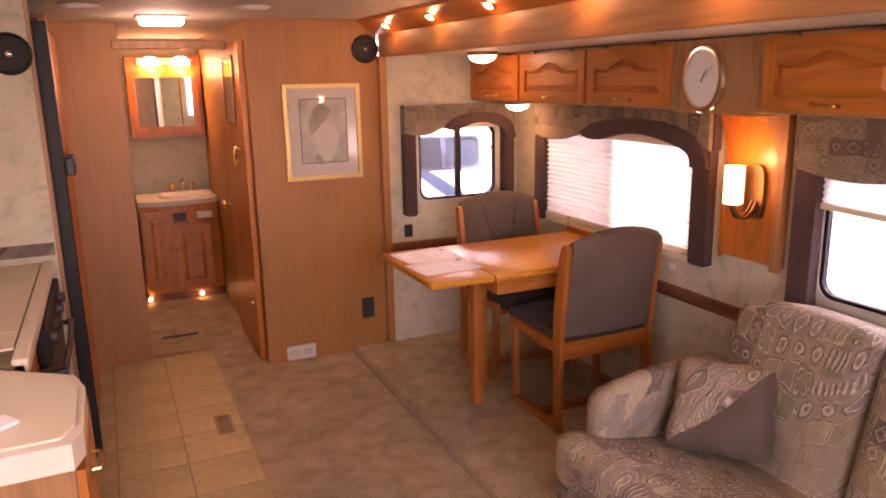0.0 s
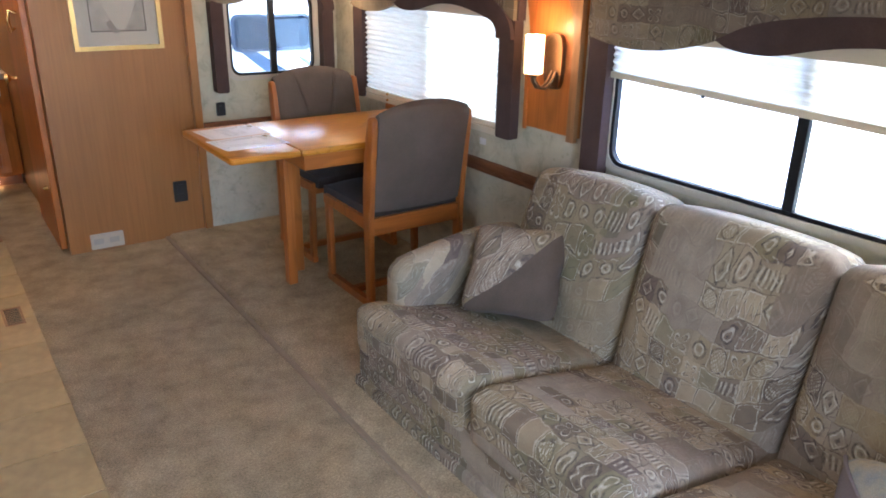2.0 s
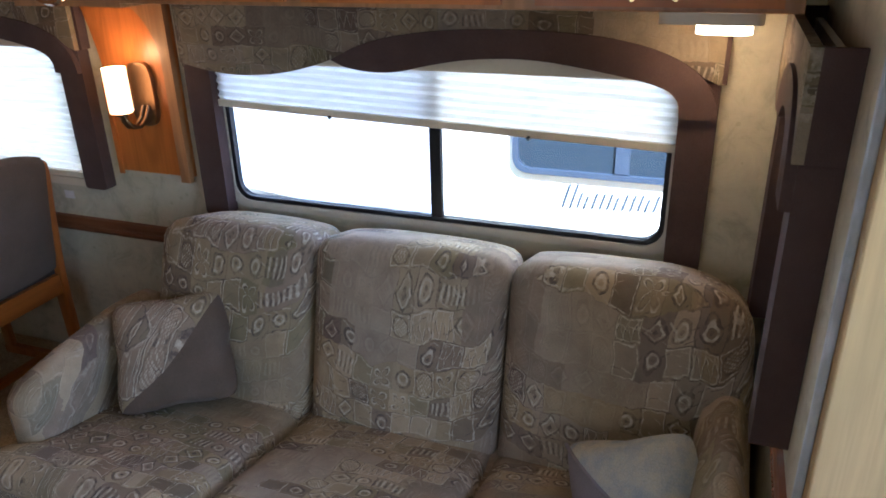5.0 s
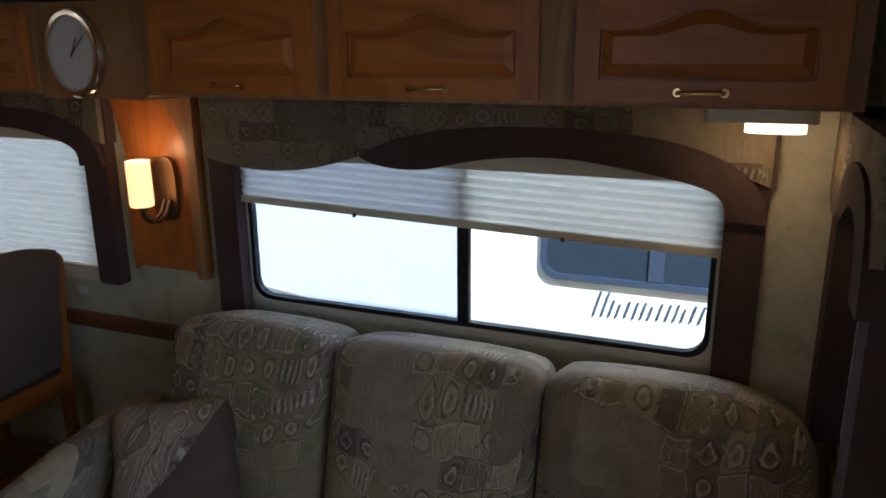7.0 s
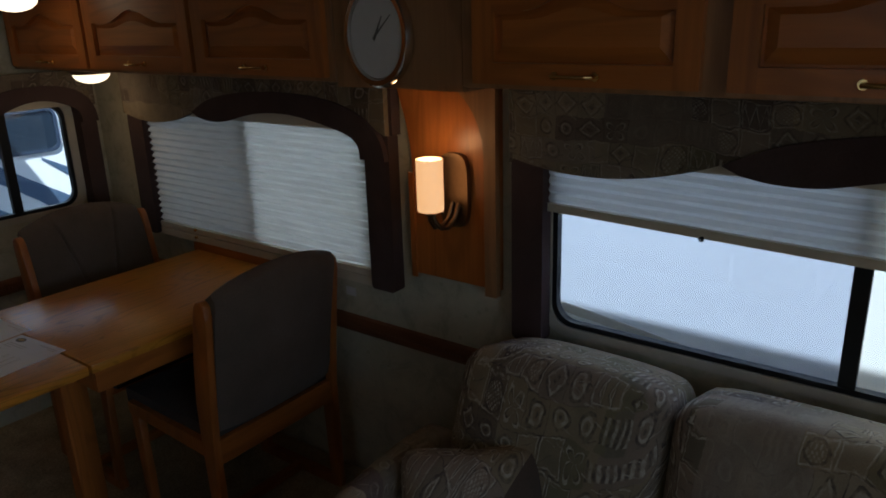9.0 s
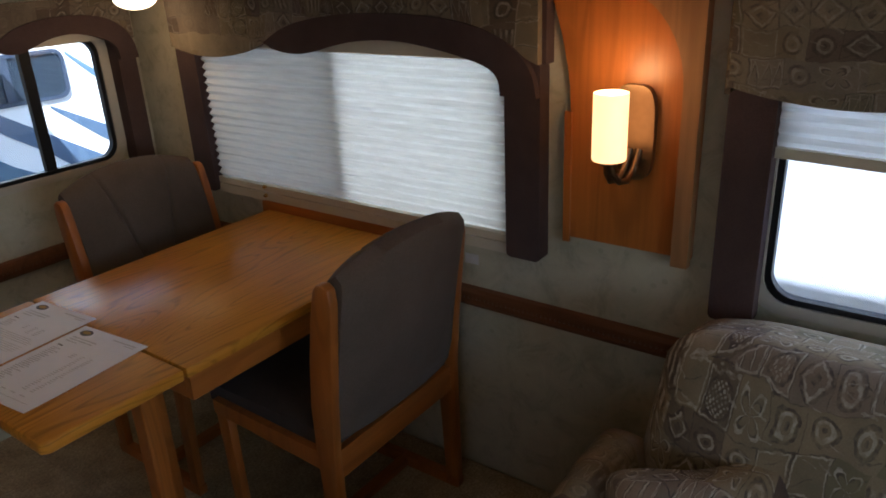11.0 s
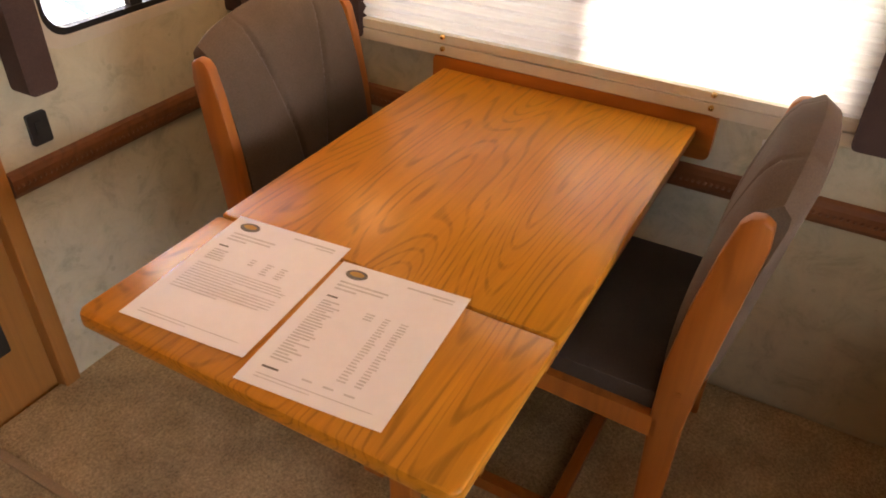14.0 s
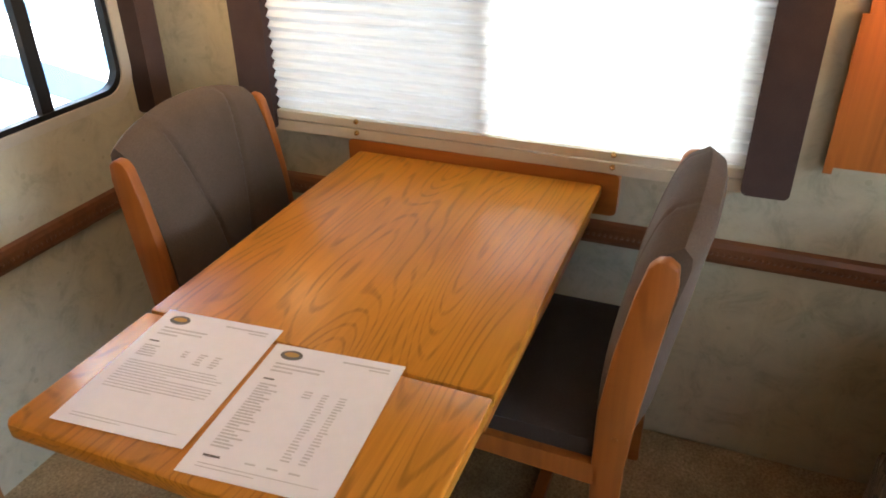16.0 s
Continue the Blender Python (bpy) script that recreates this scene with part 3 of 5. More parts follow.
def window_dressing(at, u0, u1, top, low, jamb_low, depth, label, group, jw=0.075, flip=False, plum_end=False, cloth_mat=None):
    """Padded valance with a scalloped patterned front, a plum arched band and two padded side boards."""
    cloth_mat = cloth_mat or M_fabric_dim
    g = (lambda s: u1 + (u0 - u1) * s) if flip else (lambda s: u0 + (u1 - u0) * s)
    w = abs(u1 - u0)
    v = thing("valance", at((u0 + u1) / 2, top, 0), label, "valance", group)
    h = top - low
    lobe = [(s, low + h * (0.30 * ((s - 0.14) / 0.2) ** 2 - 0.06)) for s in [0.0, 0.03, 0.06, 0.1, 0.14, 0.18, 0.22, 0.26, 0.30, 0.335]]
    upper = [(0.335, lobe[-1][1]), (0.40, low + 0.47 * h), (0.48, low + 0.60 * h), (0.58, low + 0.68 * h), (0.70, low + 0.69 * h), (0.80, low + 0.65 * h), (0.88, low + 0.55 * h), (0.94, low + 0.38 * h), (0.975, low + 0.18 * h), (0.995, low - 0.05 * h), (1.0, low - 0.3 * h)]
    e = 1 - jw / w
    lower = [(e, low - 0.3 * h), (e - 0.002, low - 0.08 * h), (e - 0.03, low + 0.08 * h), (0.80, low + 0.24 * h), (0.70, low + 0.34 * h), (0.60, low + 0.31 * h), (0.52, low + 0.2 * h), (0.46, low + 0.08 * h), (0.40, low + 0.08 * h), (0.36, low + 0.14 * h)]
    body = [(g(s), z) for s, z in softened(lobe + upper[1:9])] + [(g(1.0), low + 0.1 * h), (g(1.0), top), (g(0), top)]
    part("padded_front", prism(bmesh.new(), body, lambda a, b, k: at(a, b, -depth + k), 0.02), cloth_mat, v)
    band = [(g(s), z) for s, z in softened(upper) + softened(lower)]
    part("arched_band", prism(bmesh.new(), band, lambda a, b, k: at(a, b, -depth - 0.008 + k), 0.02), M_plum, v, "plum brown arched band")
    part("head_rail", prism(bmesh.new(), [(g(0.1), low + 0.02), (g(0.9), low + 0.02), (g(0.9), top - 0.02), (g(0.1), top - 0.02)], lambda a, b, k: at(a, b, -0.03 + k), 0.015), M_cream, v, "cream blind head rail")
    for s in (0, 1):
        part("return", prism(bmesh.new(), [(-depth + 0.02, low + (0.1 * h if s else 0)), (-0.001, low + (0.1 * h if s else 0)), (-0.001, top), (-depth + 0.02, top)], lambda a, b, k, s=s: at(g(s) + (k if (s == 0) != flip else -k), b, a), 0.012), M_plum if plum_end or s else cloth_mat, v)
    for s, sgn in ((0.0, 1), (1.0, -1)):
        a = g(s)
        b = a + (jw if (g(1) > g(0)) == (sgn > 0) else -jw)
        lo, hi = min(a, b), max(a, b)
        jt = low + 0.05 * h if s == 0 else low + 0.12 * h
        pts = rounded(lo, hi, jamb_low, jt, 0.014, 4)
        part("side_board", prism(bmesh.new(), pts, lambda q, r, k: at(q, r, -depth + 0.012 + k), depth - 0.013), M_plum, v, "plum brown padded side board", True)
    return v


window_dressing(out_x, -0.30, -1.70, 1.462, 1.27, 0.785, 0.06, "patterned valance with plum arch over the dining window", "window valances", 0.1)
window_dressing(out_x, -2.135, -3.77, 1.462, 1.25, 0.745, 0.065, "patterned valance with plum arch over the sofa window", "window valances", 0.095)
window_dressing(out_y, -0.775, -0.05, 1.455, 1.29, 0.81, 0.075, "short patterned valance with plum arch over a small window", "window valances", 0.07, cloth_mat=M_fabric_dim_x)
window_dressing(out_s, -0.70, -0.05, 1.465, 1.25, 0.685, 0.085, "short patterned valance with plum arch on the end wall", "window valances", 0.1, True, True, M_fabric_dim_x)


def pleated(name, u0, u1, v0, v1, at, pitch, deep, material, label, w0=-0.012, sill=False, slope=0.0):
    level = at
    at = lambda u, v, w: level(u, v + slope * (u - (u0 + u1) / 2), w)
    b = thing(name, at((u0 + u1) / 2, v0, w0), label, "blind")
    bm = bmesh.new()
    n = max(2, int(round((v1 - v0) / pitch * 2)))
    rows = []
    for i in range(n + 1):
        z = v0 + (v1 - v0) * i / n
        o = w0 - (deep if i % 2 else 0) + random.uniform(-0.001, 0.001)
        rows.append([bm.verts.new(at(u0 + (u1 - u0) * k / 12, z + random.uniform(-0.0012, 0.0012), o)) for k in range(13)])
    for p, q in zip(rows, rows[1:]):
        for k in range(12):
            bm.faces.new((p[k], p[k + 1], q[k + 1], q[k]))
    part("pleated_cloth", bm, material, b)
    for f in (0.209, 0.758) if sill else (0.291, 0.725):
        uk = u1 + (u0 - u1) * f
        for dz in ((-0.004, -0.035) if sill else (-0.022,)):
            part("cord_knob", lathe(bmesh.new(), [(0.006, 0), (0.007, 0.006), (0.004, 0.011), (0.001, 0.012)], lambda x, y, h, uk=uk, dz=dz: at(uk + x, v0 + dz + y, w0 - deep - 0.004 - h), 10), M_brass if sill else M_black_plastic, b, "small cord knob", True)
    if sill:
        part("sill_rail", prism(bmesh.new(), rounded(u0 - 0.03, u1 + 0.03, v0 - 0.055, v0 - 0.026, 0.006, 3), lambda a, c, k: at(a, c, w0 - deep - 0.004 + k), 0.02), M_cream, b, "cream sill rail")
    part("bottom_rail", prism(bmesh.new(), rounded(u0, u1, v0 - 0.022, v0, 0.006, 3), lambda a, c, k: at(a, c, w0 - deep - 0.004 + k), 0.02), M_cream, b, "cream bottom rail")
    return b


pleated("pleated_blind", -1.612, -0.388, 0.838, 1.40, out_x, 0.026, 0.014, M_blind, "closed white pleated blind on the dining window", sill=True)
pleated("pleated_blind", -0.59, -0.16, 1.1, 1.32, out_s, 0.024, 0.012, M_blind_thin, "half-raised white pleated blind on the end window")
pleated("pleated_blind", -3.675, -2.215, 1.125, 1.40, out_x, 0.024, 0.010, M_blind_thin, "half-raised white pleated blind on the sofa window", slope=0.03)

# ---- chair rail, small wall fittings ----


def rail(name, u0, u1, at, label):
    r = tagged(obj(name, prism(bmesh.new(), [(0, 0.582), (-0.012, 0.586), (-0.017, 0.597), (-0.017, 0.629), (-0.012, 0.641), (0, 0.646)], lambda a, b, k: at(u0 + (u1 - u0) * k, b, a), 1.0), M_rail), label, "chair rail", kind="structure")
    bm = bmesh.new()
    n = int(abs(u1 - u0) / 0.014)
    for i in range(n):
        c = u0 + (u1 - u0) * (i + 0.5) / n
        d = 0.005
        vs = [bm.verts.new(at(c + p, 0.613 + q, w)) for p, q, w in ((-d * 0.2, -0.007, -0.0165), (d * 1.2, -0.003, -0.0165), (d * 0.2, 0.007, -0.0165), (-d * 1.2, 0.003, -0.0165))]
        top = bm.verts.new(at(c, 0.613, -0.0215))
        for k in range(4):
            bm.faces.new((vs[k], vs[(k + 1) % 4], top))
    tagged(part("rope_carving", bm, M_rail, r, "carved rope moulding"), kind="stuff")
    return r


rail("trim_chair_rail_east", -2.3, -0.018, out_x, "dark stained chair rail with rope carving")
rail("trim_chair_rail_north", -0.85, -0.018, out_y, "dark stained chair rail with rope carving")
rail("trim_chair_rail_south", -0.85, -0.018, out_s, "dark stained chair rail with rope carving")


def plate(name, at, u, v, w, h, material, label, category, slots=(), smat=None):
    p = thing(name, at(u, v, 0), label, category)
    part("plate", prism(bmesh.new(), rounded(u - w / 2, u + w / 2, v - h / 2, v + h / 2, 0.006, 3), lambda a, b, k: at(a, b, -0.008 + k), 0.0075), material, p)
    for su, sv, sw, s2 in slots:
        part("socket", prism(bmesh.new(), rounded(u + su - sw / 2, u + su + sw / 2, v + sv - s2 / 2, v + sv + s2 / 2, 0.003, 2), lambda a, b, k: at(a, b, -0.011 + k), 0.003), smat or material, p)
    return p


on_part = lambda u, v, w: (u, 0.03 + w, v)
plate("wall_switch", out_y, -0.745, 0.715, 0.05, 0.075, M_black_plastic, "black light switch on the wallpapered wall", "switch", [(0, 0, 0.02, 0.035)])
plate("wall_outlet", on_part, -1.01, 0.265, 0.075, 0.12, M_black_plastic, "black double outlet on the veneer wall", "outlet", [(0, 0.026, 0.035, 0.03), (0, -0.026, 0.035, 0.03)])
plate("heater_vent", on_part, -1.43, 0.052, 0.17, 0.085, M_cream, "cream outlet plate low on the veneer wall", "vent", [(-0.045, 0, 0.05, 0.03), (0.035, 0, 0.05, 0.03)], M_trim)
lab = thing("paper_label", (-0.001, -1.46, 0.725), "small printed paper sticker on the wall", "sticker")
part("paper", prism(bmesh.new(), [(-1.48, 0.715), (-1.435, 0.715), (-1.435, 0.745), (-1.48, 0.745)], lambda a, b, k: out_x(a, b, -0.003 + k), 0.002), M_dial, lab)
part("print_bar", prism(bmesh.new(), [(-1.476, 0.73), (-1.44, 0.73), (-1.44, 0.737), (-1.476, 0.737)], lambda a, b, k: out_x(a, b, -0.0045 + k), 0.001), M_ink, lab)

# ---- sconce panel ----
y_far, y_near = -1.765, -2.075
pts = [(y_near, 0.862), (y_near, 1.465), (-1.703, 1.465), (-1.72, 1.42), (-1.738, 1.36), (-1.752, 1.3), (-1.762, 1.24), (y_far, 1.18), (y_far, 0.862)]
structure("trim_sconce_panel", prism(bmesh.new(), pts, lambda a, b, k: out_x(a, b, -0.016 + k), 0.0155), M_oak_z, "oak panel behind the wall lamp", "panel")
edge = []
for i in range(13):
    t = radians(90 * i / 12)
    edge.append((y_near + 0.038 + 0.19 * (1 - math.cos(t)), 1.25 + 0.215 * math.sin(t)))
side = [(y_near, 0.846), (y_near, 1.465)] + edge[::-1] + [(y_near + 0.038, 0.846)]
structure("trim_sconce_side", prism(bmesh.new(), side, lambda a, b, k: out_x(a, b, -0.04 + k), 0.0235), M_frame_oak, "raised oak side with curved top", "panel")
structure("trim_sconce_edge", prism(bmesh.new(), [(y_far - 0.006, 0.85), (y_far + 0.012, 0.85), (y_far + 0.012, 1.18), (y_far - 0.006, 1.18)], lambda a, b, k: out_x(a, b, -0.024 + k), 0.0075), M_oak_z, "thin oak edge strip on the lamp panel", "trim")

SCY, SCZ = -1.912, 1.105
sc = thing("wall_sconce", (-0.016, SCY, SCZ), "lit bronze wall lamp with opal glass cylinder", "lamp")
plate_pts = []
for i in range(32):
    ca, sa = math.cos(2 * math.pi * i / 32), math.sin(2 * math.pi * i / 32)
    plate_pts.append((SCY - 0.016 + math.copysign(0.05 * abs(ca) ** 0.55, ca), SCZ + 0.042 + math.copysign(0.108 * abs(sa) ** 0.55, sa)))
part("backplate", prism(bmesh.new(), plate_pts, lambda a, b, k: out_x(a, b, -0.03 + k), 0.0135), M_bronze, sc, "brushed bronze backplate")
rim_in = [(SCY - 0.014 + (a - SCY + 0.014) * 0.84, SCZ + 0.04 + (b - SCZ - 0.04) * 0.9) for a, b in plate_pts]
part("plate_rim", ring(bmesh.new(), plate_pts, rim_in, lambda a, b, k: out_x(a, b, -0.036 + k), 0.0055), M_bronze, sc, "raised bronze rim")
for dy, r in ((-0.012, 0.0075), (0.01, 0.0075)):
    part("arm", tube(bmesh.new(), [(-0.03, SCY - 0.02 + dy, SCZ + 0.005), (-0.05, SCY - 0.018 + dy, SCZ - 0.035), (-0.075, SCY - 0.012 + dy, SCZ - 0.058), (-0.1, SCY - 0.006 + dy, SCZ - 0.055), (-0.118, SCY + dy * 0.6, SCZ - 0.03), (-0.12, SCY + dy * 0.4, SCZ - 0.005)], r), M_bronze, sc, "curved bronze arm", True)
part("shade_cup", lathe(bmesh.new(), [(0.001, SCZ - 0.014), (0.018, SCZ - 0.012), (0.024, SCZ - 0.001), (0.001, SCZ - 0.001)], lambda x, y, h: (-0.122 + x, SCY + y, h), 20), M_bronze, sc, "bronze cup under the glass", True)
part("shade", lathe(bmesh.new(), [(0.001, SCZ), (0.036, SCZ), (0.038, SCZ + 0.005), (0.038, SCZ + 0.147), (0.034, SCZ + 0.147), (0.034, SCZ + 0.01), (0.001, SCZ + 0.008)], lambda x, y, h: (-0.122 + x, SCY + y, h), 24), M_lampshade, sc, "glowing opal glass cylinder", True)
bulb("sconce_bulb", 0.2, WARM, (-0.122, SCY, SCZ + 0.165), 0.03)

# ---- overhead cabinets ----


def handle(parent, at, u, v):
    bm = bmesh.new()
    tube(bm, [at(u - 0.045, v, -0.001), at(u - 0.045, v, -0.018), at(u - 0.03, v, -0.024), at(u + 0.03, v, -0.024), at(u + 0.045, v, -0.018), at(u + 0.045, v, -0.001)], 0.0042, 8)
    for s in (-1, 1):
        lathe(bm, [(0.001, -0.004), (0.009, -0.004), (0.009, 0.0), (0.001, 0.0)], lambda x, y, h, s=s: at(u + s * 0.045 + x, v + y, h), 12)
    return part("handle", bm, M_brass, parent, "polished brass bow handle", True)


def cathedral_door(parent, u0, u1, v0, v1, at, arch=True, mz=None, my=None):
    """Raised-panel door: stiles, rails, panel; at(u, v, w), w negative towards the room."""
    lo, hi = min(u0, u1), max(u0, u1)
    mz, my = mz or M_oak_z, my or M_oak_y
    d = thing_part("door", at((lo + hi) / 2, v0, 0), parent)
    sw, rh = 0.05, 0.045
    for a, b in ((lo, lo + sw), (hi - sw, hi)):
        part("stile", prism(bmesh.new(), [(a, v0), (b, v0), (b, v1), (a, v1)], lambda p, q, k: at(p, q, -0.018 + k), 0.018), mz, d)
    part("bottom_rail", prism(bmesh.new(), [(lo + sw, v0), (hi - sw, v0), (hi - sw, v0 + rh), (lo + sw, v0 + rh)], lambda p, q, k: at(p, q, -0.018 + k), 0.018), my, d)

    def top(s, drop):
        c = abs(s - 0.5) * 2
        if not arch:
            return v1 - rh - drop
        f = 0.5 + 0.5 * math.cos(math.pi * min(1, c / 0.62))
        return v1 - rh - 0.038 + 0.038 * f - drop
    S = [i / 16 for i in range(17)]
    cut = [(lo + sw + (hi - lo - 2 * sw) * s, top(s, 0)) for s in S]
    part("top_rail", prism(bmesh.new(), cut + [(hi - sw, v1), (lo + sw, v1)], lambda p, q, k: at(p, q, -0.018 + k), 0.018), my, d)
    g = 0.006
    pan = [(lo + sw + g + (hi - lo - 2 * sw - 2 * g) * s, top(s, g)) for s in S]
    outer = [(lo + sw + g, v0 + rh + g)] + [(hi - sw - g, v0 + rh + g)] + pan[::-1]
    cu, cv = (lo + hi) / 2, (v0 + v1) / 2
    k1, k2 = 1 - 0.045 / (hi - lo - 2 * sw) * 1.0, 1 - 0.06 / (v1 - v0 - 2 * rh)
    inner = [(cu + (p - cu) * k1, cv + (q - cv) * k2) for p, q in outer]
    bm = bmesh.new()
    a = [bm.verts.new(at(p, q, -0.006)) for p, q in outer]
    b = [bm.verts.new(at(p, q, -0.016)) for p, q in inner]
    z = [bm.verts.new(at(p, q, 0)) for p, q in outer]
    n = len(a)
    for i in range(n):
        bm.faces.new((a[i], a[(i + 1) % n], b[(i + 1) % n], b[i]))
        bm.faces.new((z[i], z[(i + 1) % n], a[(i + 1) % n], a[i]))
    bm.faces.new(b)
    bmesh.ops.recalc_face_normals(bm, faces=bm.faces[:])
    part("raised_panel", bm, my, d)
    part("back_board", prism(bmesh.new(), [(lo + 0.004, v0 + 0.004), (hi - 0.004, v0 + 0.004), (hi - 0.004, v1 - 0.004), (lo + 0.004, v1 - 0.004)], lambda p, q, k: at(p, q, -0.004 + k), 0.004), my, d)
    return d


def thing_part(name, place, parent):
    e = new(name)
    e.parent = parent
    e.location = Vector(place) - parent.location
    return e


CX = -0.312
cab_at = lambda u, v, w: (CX + w, u, v)
C0, C1 = 1.472, SLIDE_CEIL - 0.004


def overhead(y0, y1, doors, label):
    c = thing("overhead_cabinet", (CX / 2, (y0 + y1) / 2, C0), label, "cabinet", "overhead cabinets")
    part("carcass", B(CX, -0.002, min(y0, y1), max(y0, y1), C0, C1, bevel=0.003), M_frame_oak, c, "pale oak carcass")
    for a, b in doors:
        d = cathedral_door(c, a, b, C0 + 0.012, C1 - 0.014, lambda u, v, w: cab_at(u, v, w - 0.001))
        handle(c, lambda u, v, w: cab_at(u, v, w - 0.019), (a + b) / 2, C0 + 0.033)
        for h in (0.22, 0.78):
            yh = a + (b - a) * h
            part("hinge", B(CX - 0.022, CX - 0.002, yh - 0.018, yh + 0.018, C1 - 0.014, C1 - 0.002, bevel=0.002), M_bronze, c, "dark bronze hinge")
    return c


overhead(-0.003, -1.765, [(-0.03, -0.585), (-0.605, -1.185), (-1.205, -1.745)], "oak overhead cabinet with three cathedral doors")
overhead(-2.165, -3.91, [(-2.205, -2.705), (-2.755, -3.275), (-3.355, -3.87)], "oak overhead cabinet with three cathedral doors")
bm = bmesh.new()
cp = []
for i in range(11):
    s = i / 10
    cp.append((-1.768 - 0.394 * s, CX + 0.018 * math.sin(math.pi * s) + 0.004))
prism(bm, [(y, x) for y, x in cp] + [(-2.162, -0.004), (-1.768, -0.004)], lambda u, v, w: (v, u, C0 - 0.012 + w), C1 - C0 + 0.010)
structure("trim_clock_panel", bm, M_frame_oak, "pale oak panel between the overhead cabinets", "panel")

ck = thing("wall_clock", (CX, -1.918, 1.585), "oval chrome wall clock with pale dial", "clock")
CKX = CX + 0.006
oval = lambda x, y, h: (CKX - h, -1.918 + x * 0.82, 1.587 + y)
part("case", lathe(bmesh.new(), [(0.001, -0.01), (0.12, -0.01), (0.125, 0.01), (0.118, 0.022), (0.106, 0.022), (0.102, 0.012), (0.001, 0.012)], oval, 40), M_chrome, ck, "polished chrome rim", True)
part("dial", lathe(bmesh.new(), [(0.001, 0.0145), (0.101, 0.0145), (0.101, 0.0125), (0.001, 0.0125)], oval, 40), M_dial, ck, "pale grey dial")
for i in range(12):
    a = radians(30 * i)
    bm = bmesh.new()
    ca, sa = math.cos(a), math.sin(a)
    prism(bm, [(0.082, -0.0025), (0.094, -0.0025), (0.094, 0.0025), (0.082, 0.0025)], lambda u, v, w: oval(u * sa - v * ca, u * ca + v * sa, 0.0148 + w), 0.001)
    part("hour_mark", bm, M_ink, ck)
for ln, wd, ang in ((0.052, 0.004, -32), (0.078, 0.003, -52), ):
    a = radians(ang)
    ca, sa = math.cos(a), math.sin(a)
    part("clock_hand", prism(bmesh.new(), [(-0.012, -wd), (ln, -wd * 0.4), (ln, wd * 0.4), (-0.012, wd)], lambda u, v, w: oval(u * sa - v * ca, u * ca + v * sa, 0.0165 + w), 0.001), M_ink_dark, ck)


def dome_light(x, y, z, r, label, power):
    d = thing("dome_light", (x, y, z), label, "lamp", "dome lights")
    part("rim", lathe(bmesh.new(), [(0.001, 0), (r * 1.08, 0), (r * 1.1, -0.008), (r * 1.02, -0.02), (r * 0.95, -0.02), (0.001, -0.012)], lambda a, b, h: (x + a, y + b, z + h)), M_bronze, d, "bronze rim", True)
    part("glass_bowl", lathe(bmesh.new(), [(r * 0.96, -0.018)] + [(r * 0.96 * math.cos(radians(t)), -0.018 - r * 0.55 * math.sin(radians(t))) for t in (15, 30, 45, 60, 75, 88)], lambda a, b, h: (x + a, y + b, z + h)), M_dome, d, "glowing frosted glass bowl", True)
    bulb("dome_bulb", power, WARM, (x, y, z - r * 0.55 - 0.1), 0.1)


dome_light(-0.52, -0.55, SLIDE_CEIL, 0.075, "lit glass dome lamp on the slide-out ceiling", 0.07)
dome_light(-0.20, -0.36, C0, 0.07, "lit glass dome lamp under the overhead cabinet", 0.16)
ul = thing("under_cabinet_light", (-0.2, -3.74, C0), "lit cream reading light under the overhead cabinet", "lamp")
part("housing", prism(bmesh.new(), rounded(-3.84, -3.62, -0.27, -0.15, 0.02), lambda u, v, w: (v, u, C0 - 0.03 + w), 0.03), M_cream, ul, "cream plastic housing", True)
part("lens", prism(bmesh.new(), rounded(-3.82, -3.70, -0.26, -0.16, 0.03), lambda u, v, w: (v, u, C0 - 0.052 + w), 0.022), M_dome, ul, "glowing lens", True)
bulb("reading_bulb", 0.2, WARM, (-0.21, -3.76, C0 - 0.08), 0.03)

for y in (-0.27, -0.85, -1.42, -2.0, -2.6):
    pk = thing("puck_light", (-0.945, y, 1.88), "small lit brass spot light in the oak soffit", "lamp", "soffit spot lights")
    nrm = Vector((-0.062, 0, -0.115)).normalized()
    q = nrm.to_track_quat("Z", "Y").to_matrix().to_4x4()
    mt = Matrix.Translation((-0.942, y, 1.881)) @ q
    part("rim", lathe(bmesh.new(), [(0.001, -0.002), (0.03, -0.002), (0.032, 0.006), (0.022, 0.008), (0.001, 0.004)], lambda a, b, h: mt @ Vector((a, b, h)), 18), M_brass, pk, "brass rim", True)
    part("lens", lathe(bmesh.new(), [(0.001, 0.0065), (0.02, 0.0065), (0.02, 0.0095), (0.001, 0.012)], lambda a, b, h: mt @ Vector((a, b, h)), 18), M_puck, pk, "glowing lens")
    bulb("puck_bulb", 0.06, WARM, tuple(mt @ Vector((0, 0, 0.03))), 0.012)

